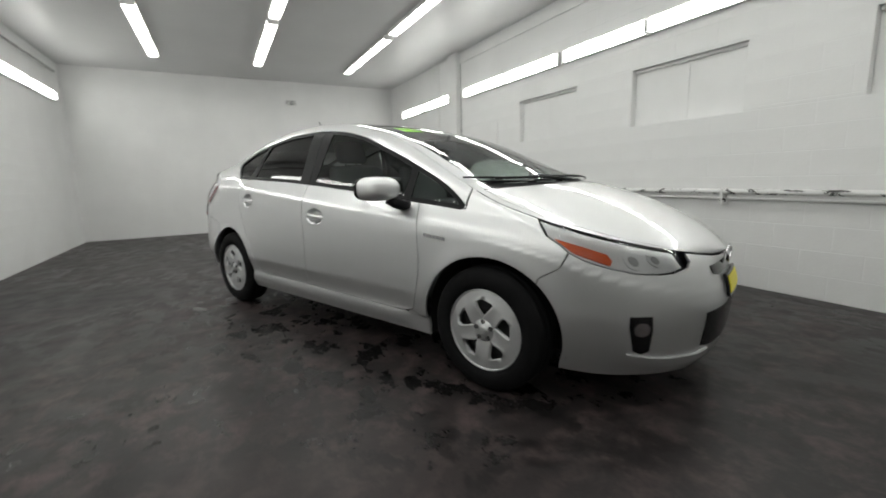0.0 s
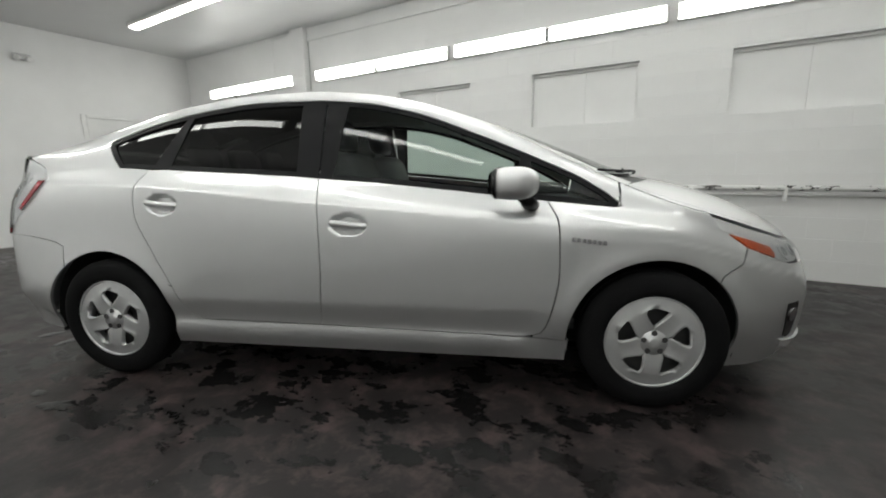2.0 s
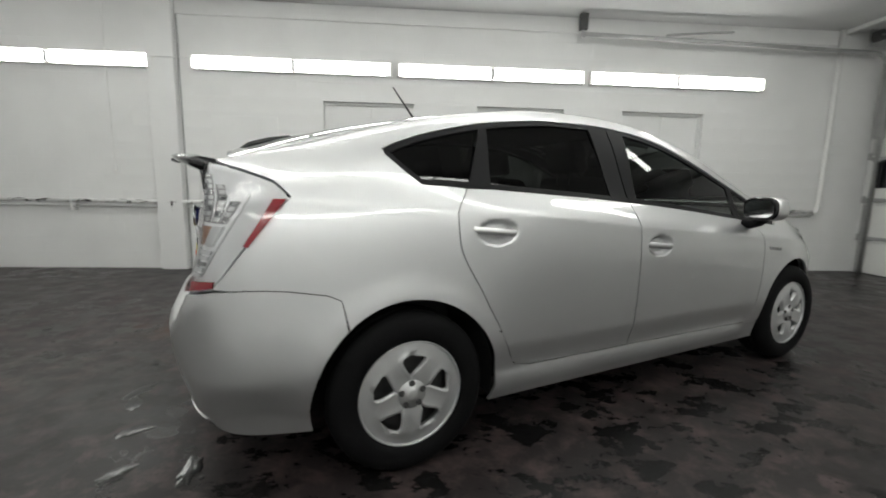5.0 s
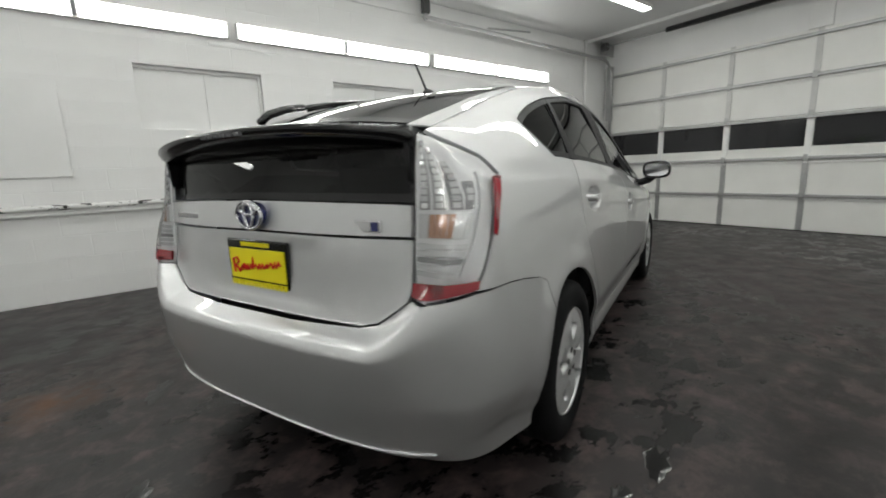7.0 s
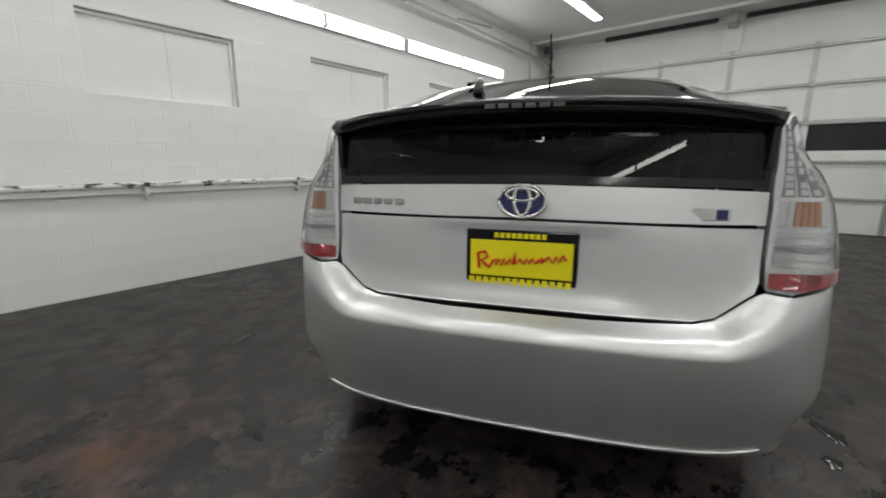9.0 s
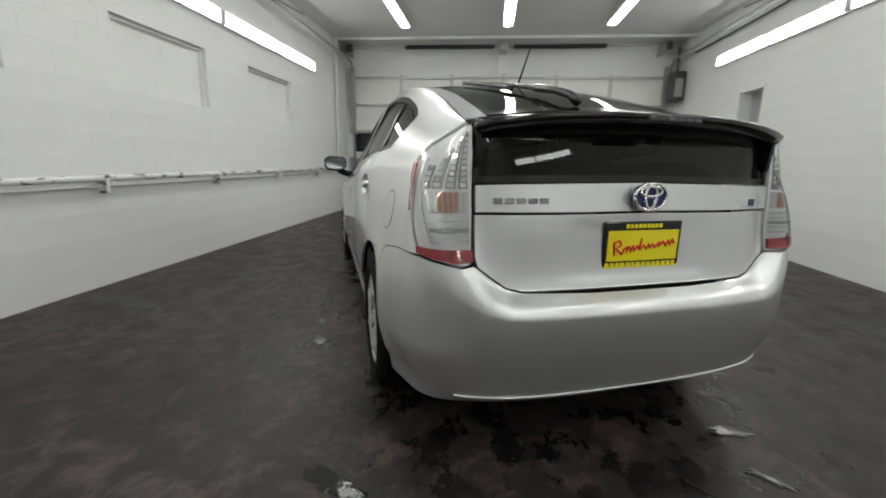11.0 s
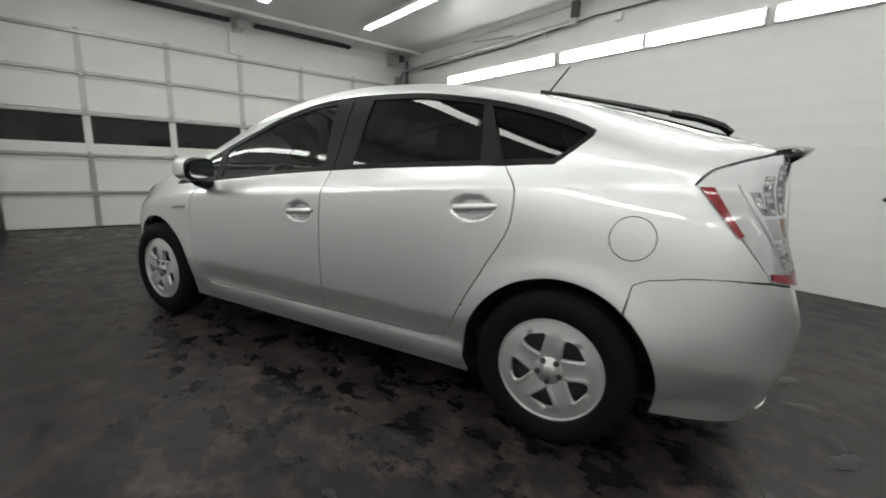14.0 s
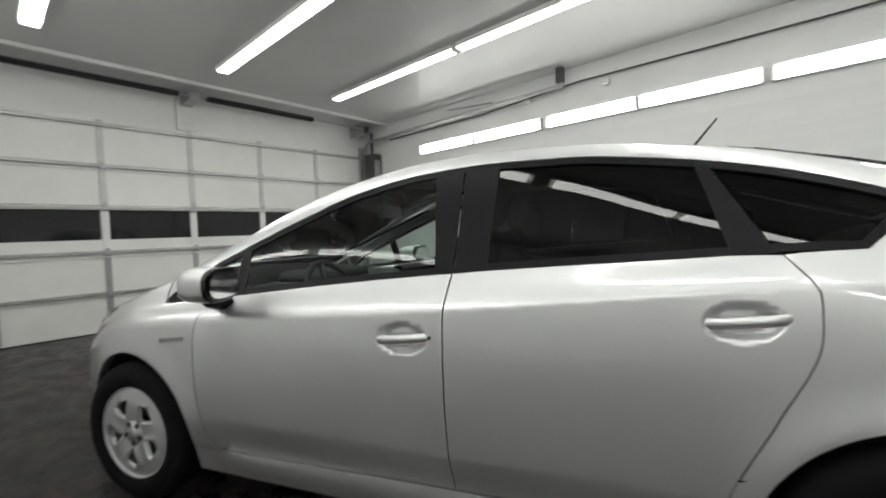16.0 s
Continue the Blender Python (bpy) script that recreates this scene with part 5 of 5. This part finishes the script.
pilaster = tagged(part("wall_pilaster", box((-2.73, Y1 - 0.10, 0.0), (-2.42, Y1, Z1), 0.006), WALL), "white painted wall pilaster", "pilaster", kind="structure")
tagged(part("wall_panel", box((-2.05, Y1 - 0.02, 1.13), (-1.24, Y1 - 0.006, 1.95), 0.004), WALL), "square board painted over on the wall", "board", kind="structure")
tagged(part("wall_band", box((-2.415, Y1 - 0.03, 3.12), (X1 - 0.7, Y1 - 0.006, 3.16), 0.004), WALL), "thin white ledge under the ceiling", "trim", kind="structure")


def chipped():
    m = mat("chipped_white_pipe_paint", (0.75, 0.75, 0.74), 0.45)
    chips = ramp(m, noise_of(m, 7, 6, 0.7, 0.4, (1, 2.5, 2.5)), [(0.54, grey(0)), (0.57, grey(1))])
    link(m, mix(m, chips, (0.75, 0.75, 0.74), (0.03, 0.028, 0.026)), shader(m).inputs["Base Color"])
    bump(m, chips, 0.4, 0.003)
    return m


CHIPPED = chipped()
rail = empty("wall_pipe", pose(0, 0, 0), "white wall pipe with chipped paint along the block wall", "pipe")
part("pipe", tube([(X0 + 0.02, Y1 - 0.075, 0.865), (-2.0, Y1 - 0.075, 0.865), (3.0, Y1 - 0.075, 0.865), (6.16, Y1 - 0.075, 0.865)], 0.026, 10), CHIPPED, rail, smooth=True)
part("conduit", tube([(X0 + 0.02, Y1 - 0.03, 0.80), (6.18, Y1 - 0.03, 0.80)], 0.012, 8), TRIM, rail, smooth=True)
part("riser", tube([(6.18, Y1 - 0.05, 0.84), (6.24, Y1 - 0.05, 0.87), (6.26, Y1 - 0.05, 0.95), (6.26, Y1 - 0.05, 2.95), (6.26, Y1 - 0.05, Z1)], 0.03, 10), TRIM, rail, smooth=True)
for x in (-4.9, -3.75, -2.55, -1.85, -0.4, 1.0, 2.4, 3.8, 5.2):
    part("clamp", box((x - 0.012, Y1 - 0.104, 0.745), (x + 0.012, Y1 - 0.0, 0.895), 0.004), CHIPPED, rail)
cord = empty("pull_switch", pose(0, 0, 0), "white switch box hanging on a thin cord", "switch")
part("cord", tube([(-3.25, Y1 - 0.012, Z1 - 0.03), (-3.25, Y1 - 0.012, 1.32)], 0.006, 6), TRIM, cord)
part("switch_box", box((-3.28, Y1 - 0.04, 1.23), (-3.22, Y1, 1.32), 0.006), TRIM, cord)
part("cord_run", tube([(-2.75, Y1 - 0.02, Z1 - 0.03), (-3.25, Y1 - 0.02, Z1 - 0.03)], 0.008, 6), TRIM, cord)
link_cord = tagged(part("lamp_cable", tube([(-2.68, Y1 - 0.115, 2.6), (-2.45, Y1 - 0.115, 2.6), (-2.2, Y1 - 0.05, 2.62)], 0.006, 6), TRIM), "thin cable joining two strip lights", "cable")
seam = tagged(part("wall_conduit", tube([(-2.40, Y1 - 0.01, 0.02), (-2.40, Y1 - 0.01, 3.14)], 0.008, 6), STEEL), "thin grey conduit beside the pilaster", "conduit")
outlet = tagged(part("outlet_box", box((6.30, Y1 - 0.04, 1.55), (6.38, Y1, 1.68), 0.006), TRIM), "small white outlet box on the wall", "outlet")

# ---- the plain wall ----
side_door = empty("door_1", pose(0, 0, 0), "narrow grey door set in the block wall", "door", kind="structure")
part("door_leaf", box((PDOOR[0], Y0 - 0.20, 0.01), (PDOOR[2], Y0 - 0.16, PDOOR[3] - 0.005), 0.004), painted("grey_door_paint", (0.35, 0.35, 0.35), 0.5), side_door)
part("door_panel", box((PDOOR[0] + 0.06, Y0 - 0.16, 1.62), (PDOOR[2] - 0.06, Y0 - 0.152, 1.66), 0.002), TRIM, side_door)
for a, b in ((PDOOR[0] - 0.03, PDOOR[0]), (PDOOR[2], PDOOR[2] + 0.03)):
    part("door_jamb", box((a, Y0 - 0.002, 0.0), (b, Y0 + 0.012, PDOOR[3] + 0.03), 0.003), TRIM, side_door)
cable = tagged(part("ceiling_cable", tube([(-5.5, Y0 + 0.05, 3.1), (0.0, Y0 + 0.05, 3.07), (2.4, Y0 + 0.05, 3.10), (4.0, Y0 + 0.05, 3.0), (6.2, Y0 + 0.05, 2.98)], 0.012, 6), DARK_STEEL), "dark cable along the top of the wall", "cable")
hook = tagged(part("wall_hook", rod((-0.655, Y0, 0.94), (-0.655, Y0 + 0.03, 0.94), 0.02, 12), BLACK), "small round black bump stop on the wall", "bump stop")
for x in (2.05, 3.2):
    tagged(part("conduit_clip", box((x - 0.04, Y0, 2.98), (x + 0.04, Y0 + 0.06, 3.06), 0.01), TRIM), "small white conduit junction box", "junction box")

# ---- the end wall ----
back_door = empty("door_2", pose(0, 0, 0), "flush white door in the end wall", "door", kind="structure")
part("door_leaf", box((X0 - 0.002, 1.43, 0.01), (X0 + 0.012, 2.32, 2.03), 0.003), TRIM, back_door)
for y0, y1, z0, z1 in ((1.36, 1.425, 0.0, 2.09), (2.325, 2.39, 0.0, 2.09), (1.43, 2.32, 2.035, 2.09)):
    part("casing", box((X0, y0, z0), (X0 + 0.022, y1, z1), 0.004), TRIM, back_door)
part("door_knob", rod((X0 + 0.01, 2.24, 0.95), (X0 + 0.07, 2.24, 0.95), 0.028, 16), STEEL, back_door)
tagged(part("switch_plate", box((X0, 2.50, 1.16), (X0 + 0.012, 2.60, 1.28), 0.004), TRIM), "white light switch on the end wall", "switch")
alarm = empty("emergency_light", pose(X0, 0.74, 2.86), "small grey emergency light on the end wall", "lamp")
part("light_body", box((0, -0.10, -0.05), (0.07, 0.10, 0.04), 0.01), STEEL, alarm)
for y in (-0.07, 0.07):
    part("light_head", rod((0.07, y, -0.02), (0.12, y, -0.04), 0.035, 14), TRIM, alarm)


# ---- painted blocks of the two long walls ----
def free_runs(a, b, gaps):
    runs = []
    for g0, g1 in sorted(gaps):
        if g0 > a:
            runs.append((a, min(g0, b)))
        a = max(a, g1)
    if a < b:
        runs.append((a, b))
    return [(p, q) for p, q in runs if q - p > 0.03]


def lay_blocks(wall, y, out, holes, near):
    """Courses of painted blocks, a few millimetres proud of the wall behind them."""
    shapes, loose = {}, []
    levels = sorted({round(0.2 * k, 3) for k in range(17)} | {Z1} | {z for h in holes for z in (h[1], h[3])})
    for z0, z1 in zip(levels, levels[1:]):
        if z1 - z0 < 0.02:
            continue
        row = int((z0 + 0.001) / 0.2)
        gaps = [(h[0], h[2]) for h in holes if h[1] < z1 - 0.001 and h[3] > z0 + 0.001]
        for a, b in free_runs(X0 + 0.002, X1 - 0.002, gaps):
            first = math.floor(a / 0.4) - 1
            cuts = [0.4 * k + (0.2 if row % 2 else 0.0) for k in range(first, int(b / 0.4) + 2)]
            cuts = [a] + [c for c in cuts if a + 0.03 < c < b - 0.03] + [b]
            for p, q in zip(cuts, cuts[1:]):
                loose.append((p, q, z0, z1))
    loose.sort(key=lambda c: (c[0] + c[1] - 2 * near) ** 2 / 9 + (c[2] + c[3] - 2.4) ** 2)
    rest_v, rest_f = [], []
    g, deep = 0.0010, 0.0014

    def ring(w, h):
        c = 0.0035
        base = [(-w, 0.0, -h), (w, 0.0, -h), (w, 0.0, h), (-w, 0.0, h)]
        face = [(-w + c, deep * out, -h + c), (w - c, deep * out, -h + c), (w - c, deep * out, h - c), (-w + c, deep * out, h - c)]
        faces = [(4, 5, 6, 7)] + [(k, (k + 1) % 4, 4 + (k + 1) % 4, 4 + k) for k in range(4)]
        return base + face, faces if out < 0 else [f[::-1] for f in faces]

    for n, (p, q, z0, z1) in enumerate(loose):
        w, h = round((q - p) / 2 - g, 4), round((z1 - z0) / 2 - g, 4)
        verts, faces = ring(w, h)
        at = ((p + q) / 2, y, (z0 + z1) / 2)
        if n < 300:
            if (w, h) not in shapes:
                me = bpy.data.meshes.new("block")
                me.from_pydata(verts, [], faces)
                me.materials.append(WALL)
                shapes[(w, h)] = me
            ob = part("block", shapes[(w, h)], None, wall)
            ob.location = at
        else:
            k = len(rest_v)
            rest_v += [(v[0] + at[0], v[1] + at[1], v[2] + at[2]) for v in verts]
            rest_f += [tuple(i + k for i in f) for f in faces]
    me = bpy.data.meshes.new("far_blocks")
    me.from_pydata(rest_v, [], rest_f)
    me.materials.append(WALL)
    tagged(part("far_blocks", me, None, wall), kind="stuff")


lay_blocks(wall_window, Y1, -1, WINDOWS, 1.5)
lay_blocks(wall_right, Y0, 1, [(PDOOR[0] - 0.03, 0, PDOOR[2] + 0.03, PDOOR[3] + 0.03)], 1.5)
